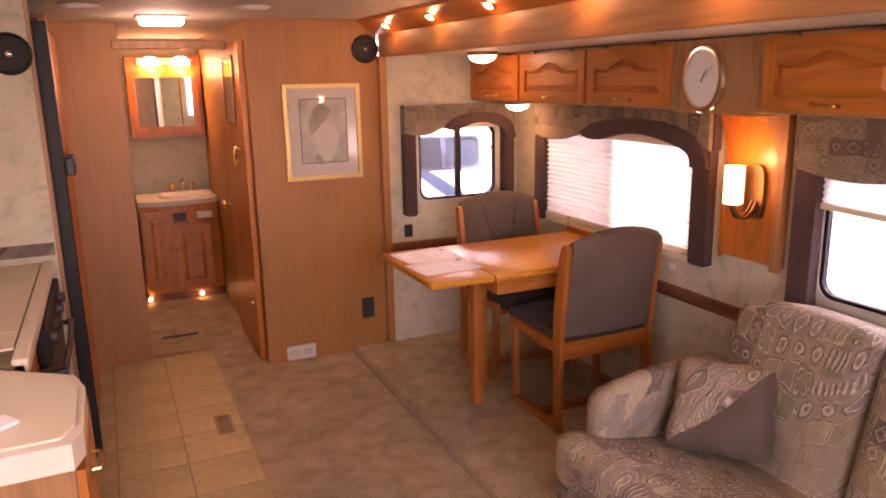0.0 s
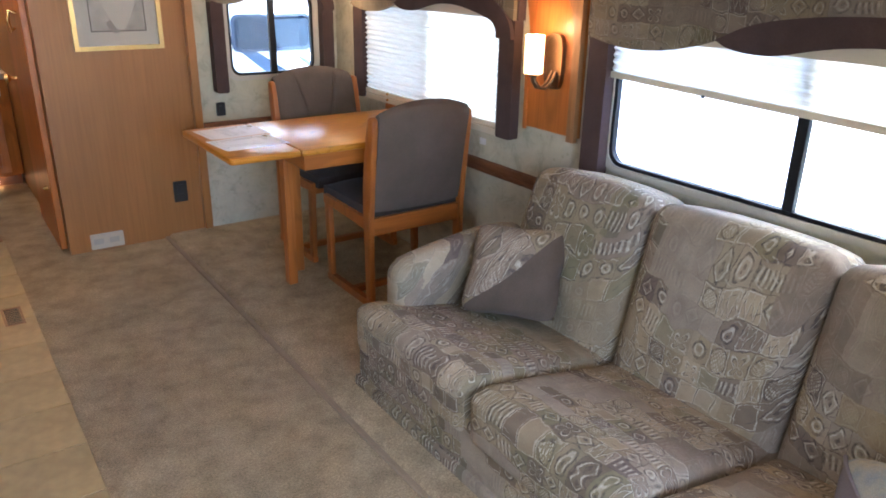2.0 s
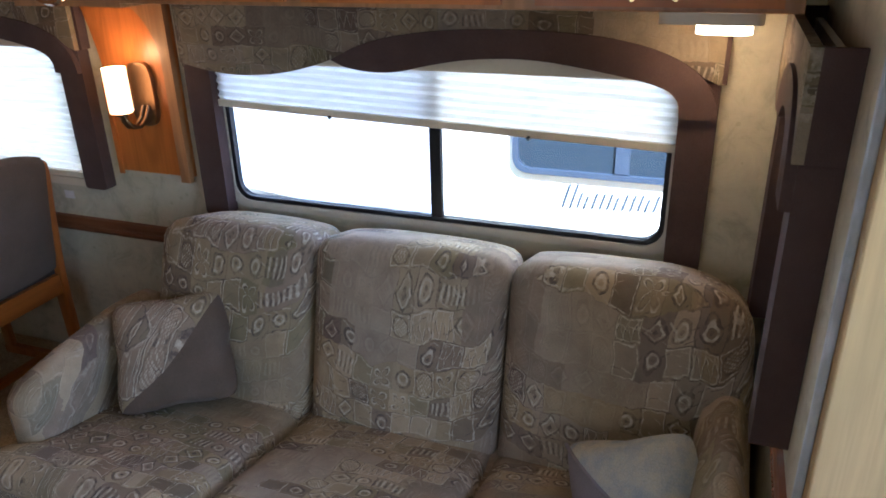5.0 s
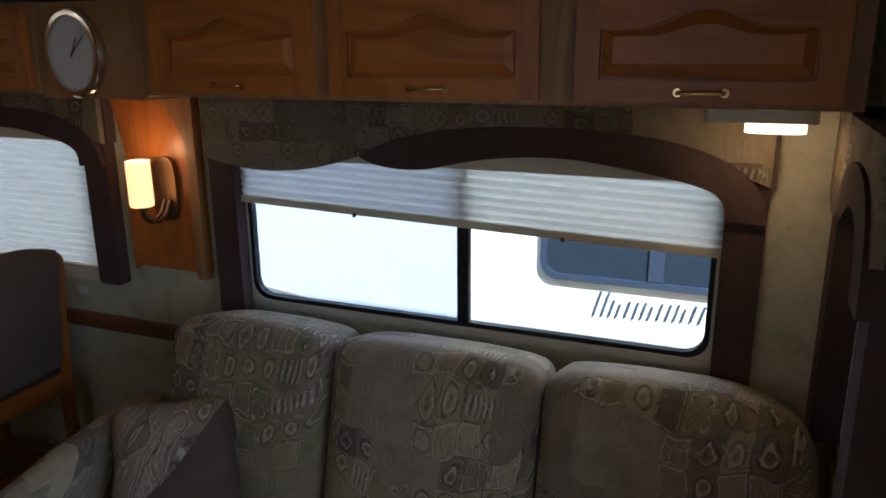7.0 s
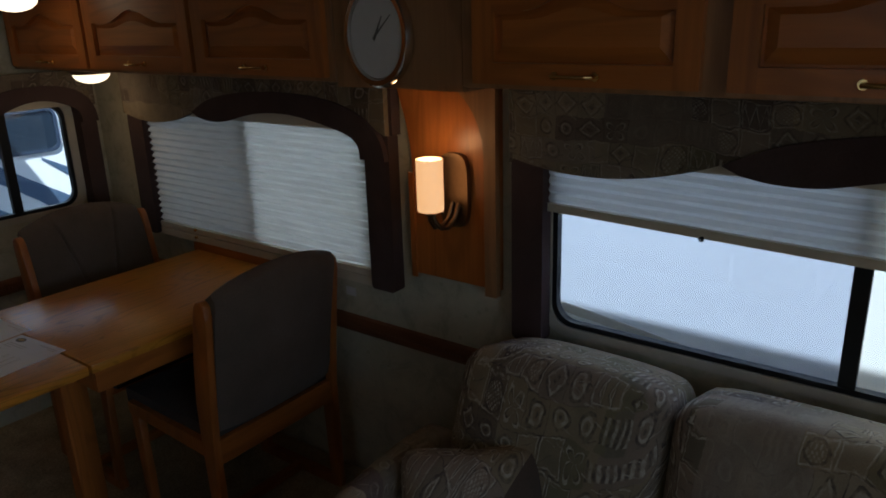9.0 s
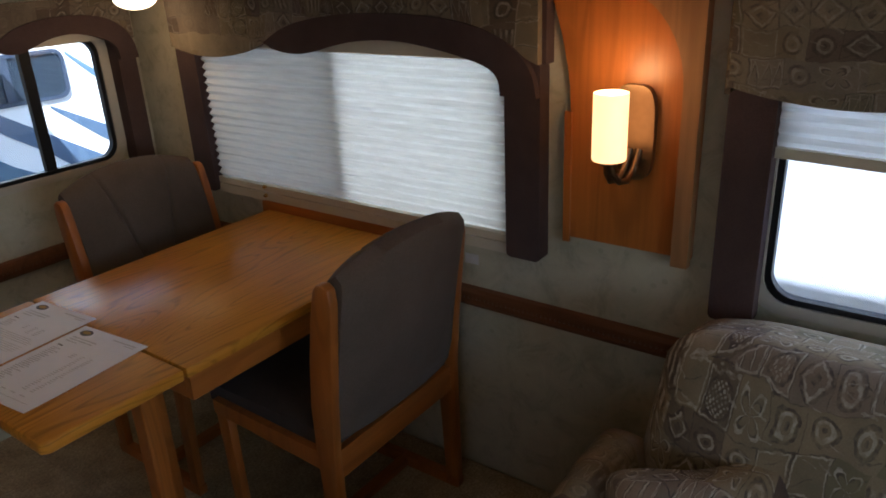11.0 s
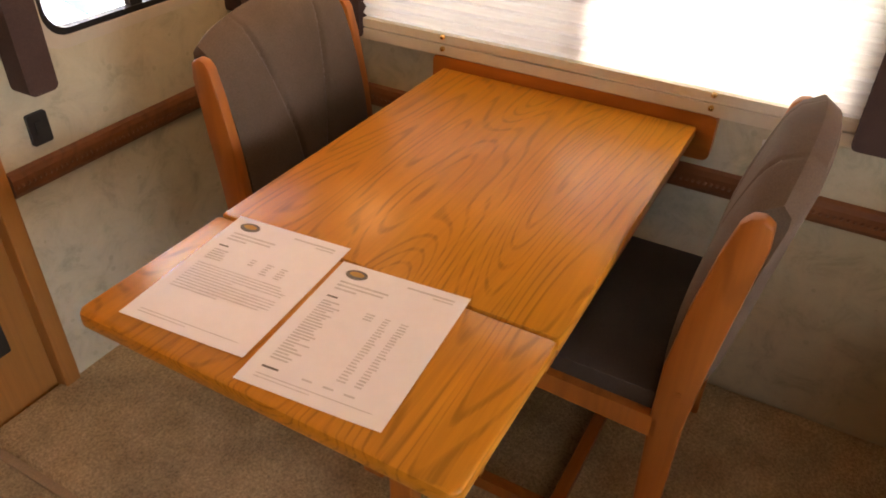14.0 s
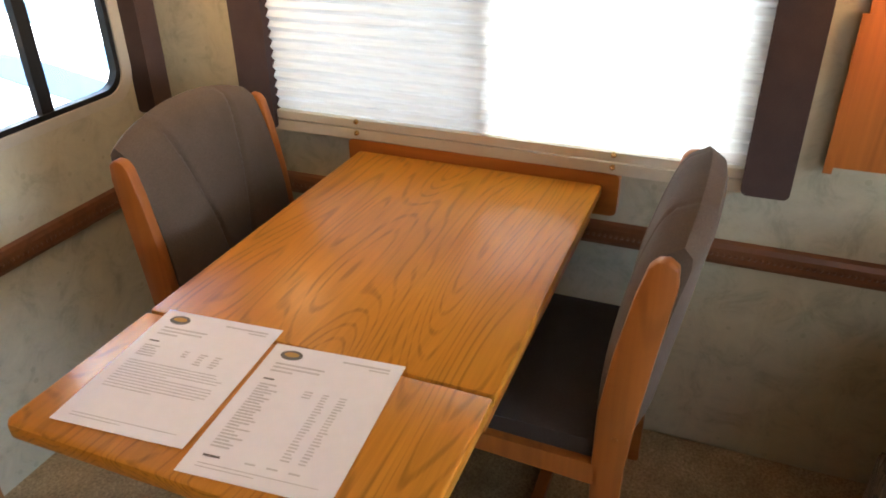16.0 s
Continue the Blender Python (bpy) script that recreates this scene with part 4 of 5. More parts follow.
# ---- dining table ----
TZ = 0.757
tb = thing("dining_table", (-0.45, -0.97, 0.012), "glossy oak dining table with hinged end leaf against the wall", "table")
part("tabletop", B(-0.846, -0.036, -1.297, -0.65, TZ - 0.028, TZ, bevel=0.006), M_table, tb, "polished oak top", True)
part("leaf", eased(prism(bmesh.new(), [(-0.8515, -1.297), (-0.8515, -0.65), (-1.145, -0.65), (-1.157, -0.662), (-1.157, -1.285), (-1.145, -1.297)], lambda u, v, w: (u, v, TZ - 0.028 + w), 0.028), 0.006), M_table, tb, "polished oak drop leaf", True)
part("wall_ledge", prism(bmesh.new(), rounded(-1.335, -0.615, 0.675, 0.785, 0.016, 4), lambda u, v, w: out_x(u, v, -0.03 + w), 0.029), M_oak_y, tb, "oak ledge fixed to the wall", True)
for y in (-1.267, -0.70):
    part("apron", B(-0.83, -0.04, y - 0.01, y + 0.012, 0.66, TZ - 0.029, bevel=0.002), M_oak_x, tb)
part("apron", B(-0.83, -0.81, -1.256, -0.714, 0.66, TZ - 0.029, bevel=0.002), M_oak_y, tb)
for x, y in ((-0.80, -1.0), (-0.70, -0.86)):
    part("leg", B(x - 0.022, x + 0.022, y - 0.028, y + 0.028, 0.012, 0.665, bevel=0.006), M_oak_z, tb)
part("stretcher", B(-0.78, -0.1, -0.945, -0.915, 0.62, 0.66, bevel=0.003), M_oak_x, tb)
part("latch", B(-1.12, -1.09, -0.80, -0.775, TZ - 0.045, TZ - 0.029, bevel=0.003), M_chrome, tb, "small metal leaf catch")


def sheet(x, y, turn, rows, label):
    """A printed letter sheet: heading bars, badge, columns of figures."""
    s = thing("price_sheet", (x, y, TZ + 0.001), label, "paper", "papers on the table")
    ca, sa = math.cos(radians(turn)), math.sin(radians(turn))
    W, H = 0.2245, 0.2906
    at = lambda u, v, w: (x + (-v) * ca - (-u) * sa, y + (-v) * sa + (-u) * ca, TZ + 0.0012 + w)
    bm = bmesh.new()
    n = 8
    g = [[bm.verts.new(at(W * i / n, H * j / n, 0.0004 + 0.004 * max(0, (i / n - 0.75)) ** 1 * max(0, j / n - 0.8) * 8)) for j in range(n + 1)] for i in range(n + 1)]
    for i in range(n):
        for j in range(n):
            bm.faces.new((g[i][j], g[i + 1][j], g[i + 1][j + 1], g[i][j + 1]))
    part("sheet", bm, M_sheet, s)

    def bar(u0, u1, v0, v1, material, nm="text_bar"):
        part(nm, prism(bmesh.new(), [(u0, v0), (u1, v0), (u1, v1), (u0, v1)], lambda a, b, w: at(a, b, 0.0008 + w), 0.0003), material, s)
    part("badge", prism(bmesh.new(), [(0.038 + 0.019 * math.cos(2 * math.pi * k / 20), 0.024 + 0.012 * math.sin(2 * math.pi * k / 20)) for k in range(20)], lambda a, b, w: at(a, b, 0.0008 + w), 0.0003), M_ink_dark, s, "dark oval badge")
    part("badge_centre", prism(bmesh.new(), [(0.038 + 0.013 * math.cos(2 * math.pi * k / 16), 0.023 + 0.006 * math.sin(2 * math.pi * k / 16)) for k in range(16)], lambda a, b, w: at(a, b, 0.0013 + w), 0.0003), M_gold_ink, s, "gold oval centre")
    bar(0.125, 0.205, 0.016, 0.0195, M_ink)
    bar(0.172, 0.205, 0.024, 0.0265, M_ink)
    for i, w in enumerate((0.085, 0.08, 0.038)):
        bar(0.022, 0.022 + w, 0.046 + 0.009 * i, 0.0495 + 0.009 * i, M_ink)
    bar(0.022, 0.04, 0.085, 0.088, M_ink_dark)
    v = 0.098
    for i in range(rows):
        bar(0.022, 0.022 + random.uniform(0.018, 0.04), v, v + 0.0026, M_ink)
        for u in (0.098, 0.128, 0.155):
            if u < 0.1 and i > 2:
                continue
            bar(u, u + random.uniform(0.009, 0.014), v, v + 0.0024, M_ink)
        v += 0.0062
    if rows < 8:
        v += 0.01
        for i in range(11):
            bar(0.022, 0.2 - (0.09 if i in (4, 10) else random.uniform(0, 0.02)), v, v + 0.0016, M_ink)
            v += 0.0065
    else:
        bar(0.022, 0.048, v + 0.012, v + 0.0155, M_ink_dark)
        for u in (0.085, 0.118, 0.15):
            bar(u, u + 0.016, v + 0.012, v + 0.0148, M_ink)
    bar(0.022, 0.2, 0.268, 0.2693, M_ink)
    bar(0.022, 0.11, 0.274, 0.2753, M_ink)
    return s


sheet(-0.836, -0.688, 4.5, 5, "printed white price sheet with short table on the oak table")
sheet(-0.853, -0.922, 5.0, 23, "printed white price sheet with long columns on the oak table")

# ---- chairs ----


def dining_chair():
    """Faces +y; origin on the floor under the seat's middle."""
    c = thing("dining_chair", (0, 0, 0), "taupe upholstered dining chair with light oak sled frame", "chair", "chairs at the dining table")
    hw = 0.255
    for sx in (-1, 1):
        xi, xo = sx * (hw - 0.026), sx * hw
        x0, x1 = min(xi, xo), max(xi, xo)
        ax = lambda u, v, w, x0=x0: (x0 + w, u, v)
        post = [(-0.245, 0.0), (-0.2, 0.0), (-0.185, 0.42), (-0.185, 0.55), (-0.2, 0.68), (-0.222, 0.8), (-0.238, 0.862), (-0.25, 0.876), (-0.268, 0.88), (-0.285, 0.868), (-0.288, 0.83), (-0.272, 0.7), (-0.255, 0.55), (-0.245, 0.42)]
        part("back_post", eased(prism(bmesh.new(), post, ax, x1 - x0), 0.005), M_chair, c, "", True)
        part("leg", eased(prism(bmesh.new(), [(0.14, 0.03), (0.18, 0.03), (0.195, 0.40), (0.15, 0.40)], ax, x1 - x0), 0.004), M_chair, c, "", True)
        part("runner", prism(bmesh.new(), rounded(-0.245, 0.185, 0.0, 0.035, 0.008, 2), ax, x1 - x0), M_chair, c)
        part("side_rail", prism(bmesh.new(), [(-0.2, 0.375), (0.2, 0.395), (0.2, 0.435), (-0.2, 0.425)], ax, x1 - x0), M_chair, c)
    part("front_rail", B(-hw + 0.027, hw - 0.027, 0.165, 0.19, 0.375, 0.425, bevel=0.003), M_chair_x, c)
    part("rear_rail", B(-hw + 0.027, hw - 0.027, -0.235, -0.21, 0.345, 0.425, bevel=0.003), M_chair_x, c)
    part("stretcher", B(-hw + 0.027, hw - 0.027, -0.05, -0.02, 0.002, 0.032, bevel=0.003), M_chair_x, c)
    # seat cushion, rounded and slightly crowned
    bm = bmesh.new()
    box(bm, -hw + 0.02, hw - 0.02, -0.215, 0.235, 0.425, 0.485)
    bmesh.ops.subdivide_edges(bm, edges=bm.edges[:], cuts=7, use_grid_fill=True)
    for v in bm.verts:
        fx, fy = v.co.x / (hw - 0.02), (v.co.y - 0.01) / 0.225
        if v.co.z > 0.43:
            v.co.z += 0.014 * (1 - fx ** 4) * (1 - fy ** 4) - 0.018 * max(abs(fx), abs(fy)) ** 8
    part("seat", bm, M_seat, c, "dark brown seat cushion", True)
    # back cushion: shell between front and rear surfaces with an arched top
    nu, nv = 120, 26

    def back(u, v, w):
        z0, z1 = 0.455, 0.895 + 0.045 * (1 - abs(u) ** 2.2)
        z = z0 + (z1 - z0) * v
        mid = -0.212 - 0.012 * v - 0.062 * v * v - 0.014 * (1 - u * u)
        end = math.sqrt(max(0.0, 1 - (max(0, v - 0.89) / 0.11) ** 2.0)) * (0.7 + 0.3 * min(1, v / 0.12))
        th = 0.044 * end * (1 + 0.3 * math.sin(math.pi * min(1, v * 1.05))) * (1 - 0.4 * abs(u) ** 5)
        crease = sum(0.011 * math.exp(-((u - c0) / 0.02) ** 2) for c0 in (-0.13 - 0.42 * v ** 1.3, 0.13 + 0.42 * v ** 1.3)) * (1 if v < 0.93 else 0.5)
        return (u * (hw - 0.027), mid + (th - crease * min(1, end + 0.1) if w else -th), z)
    bm = bmesh.new()
    grids = []
    for w in (0, 1):
        grids.append([[bm.verts.new(back(-1 + 2 * i / nu, j / nv, w)) for j in range(nv + 1)] for i in range(nu + 1)])
    for g in grids:
        for i in range(nu):
            for j in range(nv):
                bm.faces.new((g[i][j], g[i + 1][j], g[i + 1][j + 1], g[i][j + 1]))
    a, b = grids
    for i in range(nu):
        for j in (0, nv):
            bm.faces.new((a[i][j], a[i + 1][j], b[i + 1][j], b[i][j]))
    for j in range(nv):
        for i in (0, nu):
            bm.faces.new((a[i][j], a[i][j + 1], b[i][j + 1], b[i][j]))
    bmesh.ops.recalc_face_normals(bm, faces=bm.faces[:])
    part("backrest", bm, M_taupe, c, "taupe padded backrest with arched top and two seams", True)
    # cushion wing that wraps the top of the posts
    for sx in (-1, 1):
        part("dowel_cap", lathe(bmesh.new(), [(0.001, 0.002), (0.006, 0.002), (0.006, 0)], lambda x, y, h, sx=sx: (sx * (hw + h), -0.222 + x, 0.5 + y), 10), M_chair_x, c)
    return c


M_chair = wood("chair_oak", (0.35, 0.112, 0.016), 2, 0.4)
M_chair_x = wood("chair_oak_crosswise", (0.35, 0.112, 0.016), 0, 0.4)
chair = dining_chair()
chair.matrix_basis = pose(-0.375, -1.235, 0.03)
copy_thing(chair, pose(-0.35, -0.655, 0.03, 0, 0, 180))

# ---- sofa ----
SY0, SY1 = -2.07, -3.94


def pillow_form(bm, x0, x1, y0, y1, z0, z1, r, cuts=10, crown=0.0, axis=2, sag=0.0):
    """A soft block: a rounded box with a crown on one axis."""
    box(bm, x0, x1, y0, y1, z0, z1)
    bmesh.ops.subdivide_edges(bm, edges=bm.edges[:], cuts=cuts, use_grid_fill=True)
    c = Vector(((x0 + x1) / 2, (y0 + y1) / 2, (z0 + z1) / 2))
    h = Vector(((x1 - x0) / 2, (y1 - y0) / 2, (z1 - z0) / 2))
    for v in bm.verts:
        d = v.co - c
        q = Vector([max(-h[k] + r, min(h[k] - r, d[k])) for k in range(3)])
        e = d - q
        if e.length > 1e-6:
            v.co = c + q + e.normalized() * r
        o = [k for k in range(3) if k != axis]
        f = (1 - min(1, abs(d[o[0]] / h[o[0]])) ** 2.5) * (1 - min(1, abs(d[o[1]] / h[o[1]])) ** 2.5)
        v.co[axis] += crown * f * (1 if d[axis] > 0 else -0.3)
    return bm


sofa = thing("sofa", (-0.55, (SY0 + SY1) / 2, 0.012), "three-seat tapestry sofa in beige and mauve patterned cloth", "sofa")
seams = [SY0, -2.675, -3.285, SY1]
part("base", pillow_form(bmesh.new(), -0.985, -0.12, SY1 + 0.005, SY0 + 0.075, 0.045, 0.25, 0.03, 8), M_fabric, sofa, "patterned base panel", True)
part("skirt", pillow_form(bmesh.new(), -1.0, -0.14, SY1 + 0.01, SY0 + 0.08, 0.013, 0.075, 0.02, 8), M_fabric, sofa, "patterned skirt", True)
for i, (a, b) in enumerate(zip(seams, seams[1:])):
    bm = pillow_form(bmesh.new(), -1.0, -0.30, b + 0.004, a - 0.004, 0.17, 0.365, 0.045, 14, 0.016)
    for v in bm.verts:
        v.co.z -= 0.115 * max(0, (v.co.x + 0.9) / 0.6) if v.co.z > 0.25 else 0
        if i == 0 and v.co.x < -0.86:
            v.co.y += 0.085 * max(0, (v.co.y - b) / (a - b)) ** 2 * min(1, (-0.86 - v.co.x) / 0.05)
    part("seat_cushion", bm, M_fabric, sofa, "", True)
    lo, hi = b, a
    if i == 0:
        hi = a - 0.02
    bm = pillow_form(bmesh.new(), -0.16, 0.10, lo + 0.001, hi - 0.001, -0.11, 0.56, 0.055, 16, 0.04, 0)
    tilt = Matrix.Translation((-0.30, 0, 0.26)) @ Matrix.Rotation(radians(14), 4, "Y")
    for v in bm.verts:
        s = (v.co.y - (lo + hi) / 2) / (hi - lo) * 2
        droop = 0.02 * abs(s) ** 3 + (0.075 * max(0, -s - 0.1) ** 2.5 if i == 2 else 0) + (0.03 * max(0, s - 0.2) ** 2 if i == 0 else 0)
        v.co.z -= droop if v.co.z > 0.3 else 0
        out = (i == 0 and s > 0) * s - (i == 2 and s < 0) * -s
        v.co.y += 0.05 * out * (0.5 - v.co.z / 0.56)
        v.co.x = -v.co.x
        v.co = tilt @ v.co
    part("back_cushion", bm, M_fabric, sofa, "", True)
for a, b in ((SY0 + 0.09, SY0 - 0.055), (SY1 + 0.10, SY1 + 0.0)):
    bm = pillow_form(bmesh.new(), -0.87, -0.25, min(a, b), max(a, b), 0.05, 0.55, 0.065, 12, 0.02)
    for v in bm.verts:
        if v.co.z > 0.3:
            v.co.z -= 0.05 * max(0, (-0.45 - v.co.x) / 0.45)
    part("arm", bm, M_fabric_arm, sofa, "faded tapestry arm", True)
for x in (-0.9, -0.2):
    for y in (SY0 - 0.1, SY1 + 0.1):
        part("foot", B(x - 0.03, x + 0.03, y - 0.03, y + 0.03, 0.0125, 0.05, bevel=0.004), M_black_plastic, sofa)


def cushion(name, m, size, mats, label, parts, anti=1, bow=0.0):
    """A square throw pillow, pinched at the corners, one half of it in another cloth."""
    t = thing(name, m.translation, label, "cushion", "throw pillows")
    n = 16
    for half in (0, 1):
        bm = bmesh.new()
        grid = {}

        def pt(i, j, s):
            u, v = -1 + 2 * i / n, -1 + 2 * j / n
            v -= bow * (1 - u * u) * (1 - v * v)
            k = 1 - 0.10 * (1 - abs(u)) * abs(v) ** 2 - 0.0
            k2 = 1 - 0.10 * (1 - abs(v)) * abs(u) ** 2
            th = 0.082 * ((1 - u * u) * (1 - v * v)) ** 0.45
            rnd = 1 - 0.11 * (u * v) ** 4
            return m @ Vector((u * k2 * size * rnd, s * th, v * k * size * rnd))
        for s in (-1, 1):
            for i in range(n):
                for j in range(n):
                    for tri in (((i, j), (i + 1, j), (i + 1, j + 1)), ((i, j), (i + 1, j + 1), (i, j + 1))) if anti > 0 else (((i, j), (i + 1, j), (i, j + 1)), ((i + 1, j), (i + 1, j + 1), (i, j + 1))):
                        low = sum(q[1] - n / 2 - anti * (q[0] - n / 2) for q in tri) > 0
                        if low == (half == 1):
                            vs = []
                            for q in tri:
                                key = (q, s if 0 < q[0] < n and 0 < q[1] < n else 0)
                                if key not in grid:
                                    grid[key] = bm.verts.new(pt(*q, s))
                                vs.append(grid[key])
                            if not bm.faces.get(vs):
                                bm.faces.new(vs if s < 0 else vs[::-1])
        bmesh.ops.recalc_face_normals(bm, faces=bm.faces[:])
        part(parts[half], bm, mats[half], t, "", True)
    return t


pill = cushion("throw_pillow", pose(-0.50, -2.30, 0.482, -42, 0, -58) @ Matrix.Rotation(radians(-3), 4, "Y"), 0.182, (M_taupe, M_fabric), "taupe and tapestry throw pillow leaning in the sofa corner", ("plain_half", "patterned_half"), 1, 0.3)
part("button", lathe(bmesh.new(), [(0.001, 0.006), (0.006, 0.005), (0.007, 0)], lambda x, y, h: (-0.452 - h, -2.462 + x, 0.345 + y), 10), M_chrome, pill, "small silver tassel cap")
pill = cushion("throw_pillow", pose(-0.60, -3.70, 0.37, -30, 0, -112) @ Matrix.Rotation(radians(-28), 4, "Y"), 0.175, (M_grey_pillow, M_blue_pattern), "grey and pale blue throw pillow leaning on the sofa arm", ("plain_half", "patterned_half"), -1)
pm = pose(-0.60, -3.70, 0.37, -30, 0, -112) @ Matrix.Rotation(radians(-28), 4, "Y")
cord = []
for i in range(13):
    a = -0.97 + 1.94 * i / 12
    cord.append(pm @ Vector((0.175 * a * (1 - 0.06 * abs(a) ** 3), -0.082 * (1 - a * a) ** 0.9 - 0.003, -0.175 * a * (1 - 0.06 * abs(a) ** 3))))
part("piping", tube(bmesh.new(), cord, 0.0055, 8), M_grey_pillow, pill, "grey piping along the seam", True)

# ---- partition: picture and speakers ----
pic = thing("framed_picture", (-1.23, 0.025, 1.32), "gold framed print with pale grey mat under glass", "picture")
px0, px1, pz0, pz1 = -1.448, -1.012, 1.06, 1.587
rect = lambda a, b, c, d: [(a, c), (b, c), (b, d), (a, d)]
M_gold = plain("gold_frame", (0.62, 0.44, 0.17), 0.3, 1.0, amount=0.12)
M_mat = plain("picture_mat", (0.52, 0.5, 0.44), 0.9, amount=0.05)
M_print = plain("pale_print", (0.42, 0.4, 0.36), 0.9, bumpscale=14, amount=0.35)
M_print_dark = plain("grey_print", (0.3, 0.285, 0.255), 0.9, bumpscale=14, amount=0.3)
part("frame", ring(bmesh.new(), rect(px0, px1, pz0, pz1), rect(px0 + 0.022, px1 - 0.022, pz0 + 0.022, pz1 - 0.022), lambda u, v, w: on_part(u, v, -0.024 + w), 0.023), M_gold, pic, "brushed gold frame")
part("mat_board", prism(bmesh.new(), rect(px0 + 0.02, px1 - 0.02, pz0 + 0.02, pz1 - 0.02), lambda u, v, w: on_part(u, v, -0.008 + w), 0.006), M_mat, pic, "pale grey mat")
part("inner_line", ring(bmesh.new(), rect(px0 + 0.088, px1 - 0.078, pz0 + 0.09, pz1 - 0.078), rect(px0 + 0.094, px1 - 0.084, pz0 + 0.096, pz1 - 0.084), lambda u, v, w: on_part(u, v, -0.0095 + w), 0.001), M_ink_dark, pic, "dark line on the mat")
part("print", prism(bmesh.new(), rect(px0 + 0.094, px1 - 0.084, pz0 + 0.096, pz1 - 0.084), lambda u, v, w: on_part(u, v, -0.0093 + w), 0.001), M_print, pic, "pale faded print")
for cx, cz, rx, rz, mm in ((-1.235, 1.43, 0.05, 0.05, M_print_dark), (-1.215, 1.27, 0.075, 0.10, M_mat), (-1.275, 1.35, 0.035, 0.08, M_print_dark), (-1.24, 1.18, 0.04, 0.035, M_print_dark)):
    part("print_shape", prism(bmesh.new(), [(cx + rx * (1 + 0.2 * math.sin(3 * a)) * math.cos(a), cz + rz * (1 + 0.15 * math.cos(4 * a)) * math.sin(a)) for a in [2 * math.pi * i / 18 for i in range(18)]], lambda u, v, w: on_part(u, v, -0.0108 - 0.0006 * (mm is M_mat) + w), 0.0006), mm, pic)
gl = part("glass", prism(bmesh.new(), rect(px0 + 0.021, px1 - 0.021, pz0 + 0.021, pz1 - 0.021), lambda u, v, w: on_part(u, v, -0.016 + w), 0.002), M_picture_glass, pic)
gl.visible_shadow = False


def speaker(at, u, v, label):
    s = thing("wall_speaker", at(u, v, 0), label, "speaker", "round wall speakers")
    q = lambda x, y, h: at(u + x, v + y, -h)
    part("rim", lathe(bmesh.new(), [(0.001, 0.001), (0.076, 0.001), (0.078, 0.014), (0.07, 0.02), (0.066, 0.014), (0.001, 0.012)], q, 32), M_black_plastic, s, "black plastic rim", True)
    part("grille", lathe(bmesh.new(), [(0.066, 0.0145), (0.055, 0.02), (0.03, 0.025), (0.001, 0.027)], q, 32), M_mesh, s, "black mesh grille", True)
    part("cap", lathe(bmesh.new(), [(0.012, 0.027), (0.008, 0.03), (0.001, 0.031)], q, 16), M_chrome, s, "small centre badge", True)


M_mesh = plain("speaker_mesh", (0.018, 0.017, 0.017), 0.7, bumpscale=700, amount=0.6, strength=0.6)
speaker(on_part, -0.965, 1.772, "round black speaker high on the veneer wall")

# ---- kitchen side ----
FY0, FY1 = -0.76, -0.08
fr = thing("refrigerator", (-2.9, 0.1, 0.02), "built-in refrigerator with black edge and oak door panels", "refrigerator")
part("body", B(-3.15, -2.525, FY0 + 0.003, FY1, 0.02, 1.86, bevel=0.004), M_black_plastic, fr, "black body")
for z0, z1 in ((0.12, 1.24), (1.33, 1.82)):
    part("door_panel", B(-2.524, -2.506, FY0 + 0.03, FY1 - 0.01, z0, z1, bevel=0.003), M_oak_z, fr, "oak veneer door panel")
part("door_edge", B(-2.553, -2.502, FY0, FY0 + 0.028, 0.05, 1.85, bevel=0.006), M_black, fr, "black metal door edge")
part("handle", B(-2.506, -2.468, FY0 + 0.03, FY0 + 0.2, 1.25, 1.325, bevel=0.008), M_black_plastic, fr, "black door handle")
structure("wall_pantry", B(-3.2, -2.535, FY1 + 0.002, 0.45, 0, CEIL), M_veneer, "tan veneer pantry wall", "wall")
structure("wall_fridge_side", B(-3.2, -2.57, FY0 - 0.045, FY0 - 0.002, 0, CEIL), M_paper_wall, "wallpapered panel beside the refrigerator", "wall")
structure("trim_fridge_edge", B(-2.57, -2.555, FY0 - 0.045, FY0 - 0.002, 0, CEIL), M_frame_oak, "oak edge strip", "trim")
on_fr = lambda u, v, w: (u, FY0 - 0.046 + w, v)
speaker(on_fr, -2.635, 1.725, "round black speaker high on the wallpapered panel")
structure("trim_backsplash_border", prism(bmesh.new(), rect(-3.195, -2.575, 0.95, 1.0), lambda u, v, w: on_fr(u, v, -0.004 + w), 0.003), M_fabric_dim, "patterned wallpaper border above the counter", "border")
cn = thing("kitchen_counter", (-2.85, -1.2, 0), "kitchen base cabinet under pale counter tiles", "cabinet")
part("carcass", B(-3.19, -2.56, -2.0, FY0 - 0.05, 0.02, 0.885, bevel=0.003), M_oak_z, cn)
wt = thing("worktop", (-2.85, -1.2, 0.886), "pale tiled worktop with white edge", "worktop")
part("slab", B(-3.19, -2.535, -2.0, FY0 - 0.05, 0.886, 0.92, bevel=0.006), M_grout, wt)
for i in range(4):
    for j in range(7):
        x0, y0 = -3.18 + i * 0.152, -0.815 - (j + 1) * 0.152
        part("tile", B(x0, x0 + 0.148, y0, y0 + 0.148, 0.918, 0.927), M_laminate, wt)
part("edge_strip", B(-2.572, -2.53, -2.0, FY0 - 0.05, 0.888, 0.931, bevel=0.008), M_rim, wt, "white edge strip")
ov = thing("oven", (-2.55, -1.2, 0.1), "black built-in oven with bar handle", "oven")
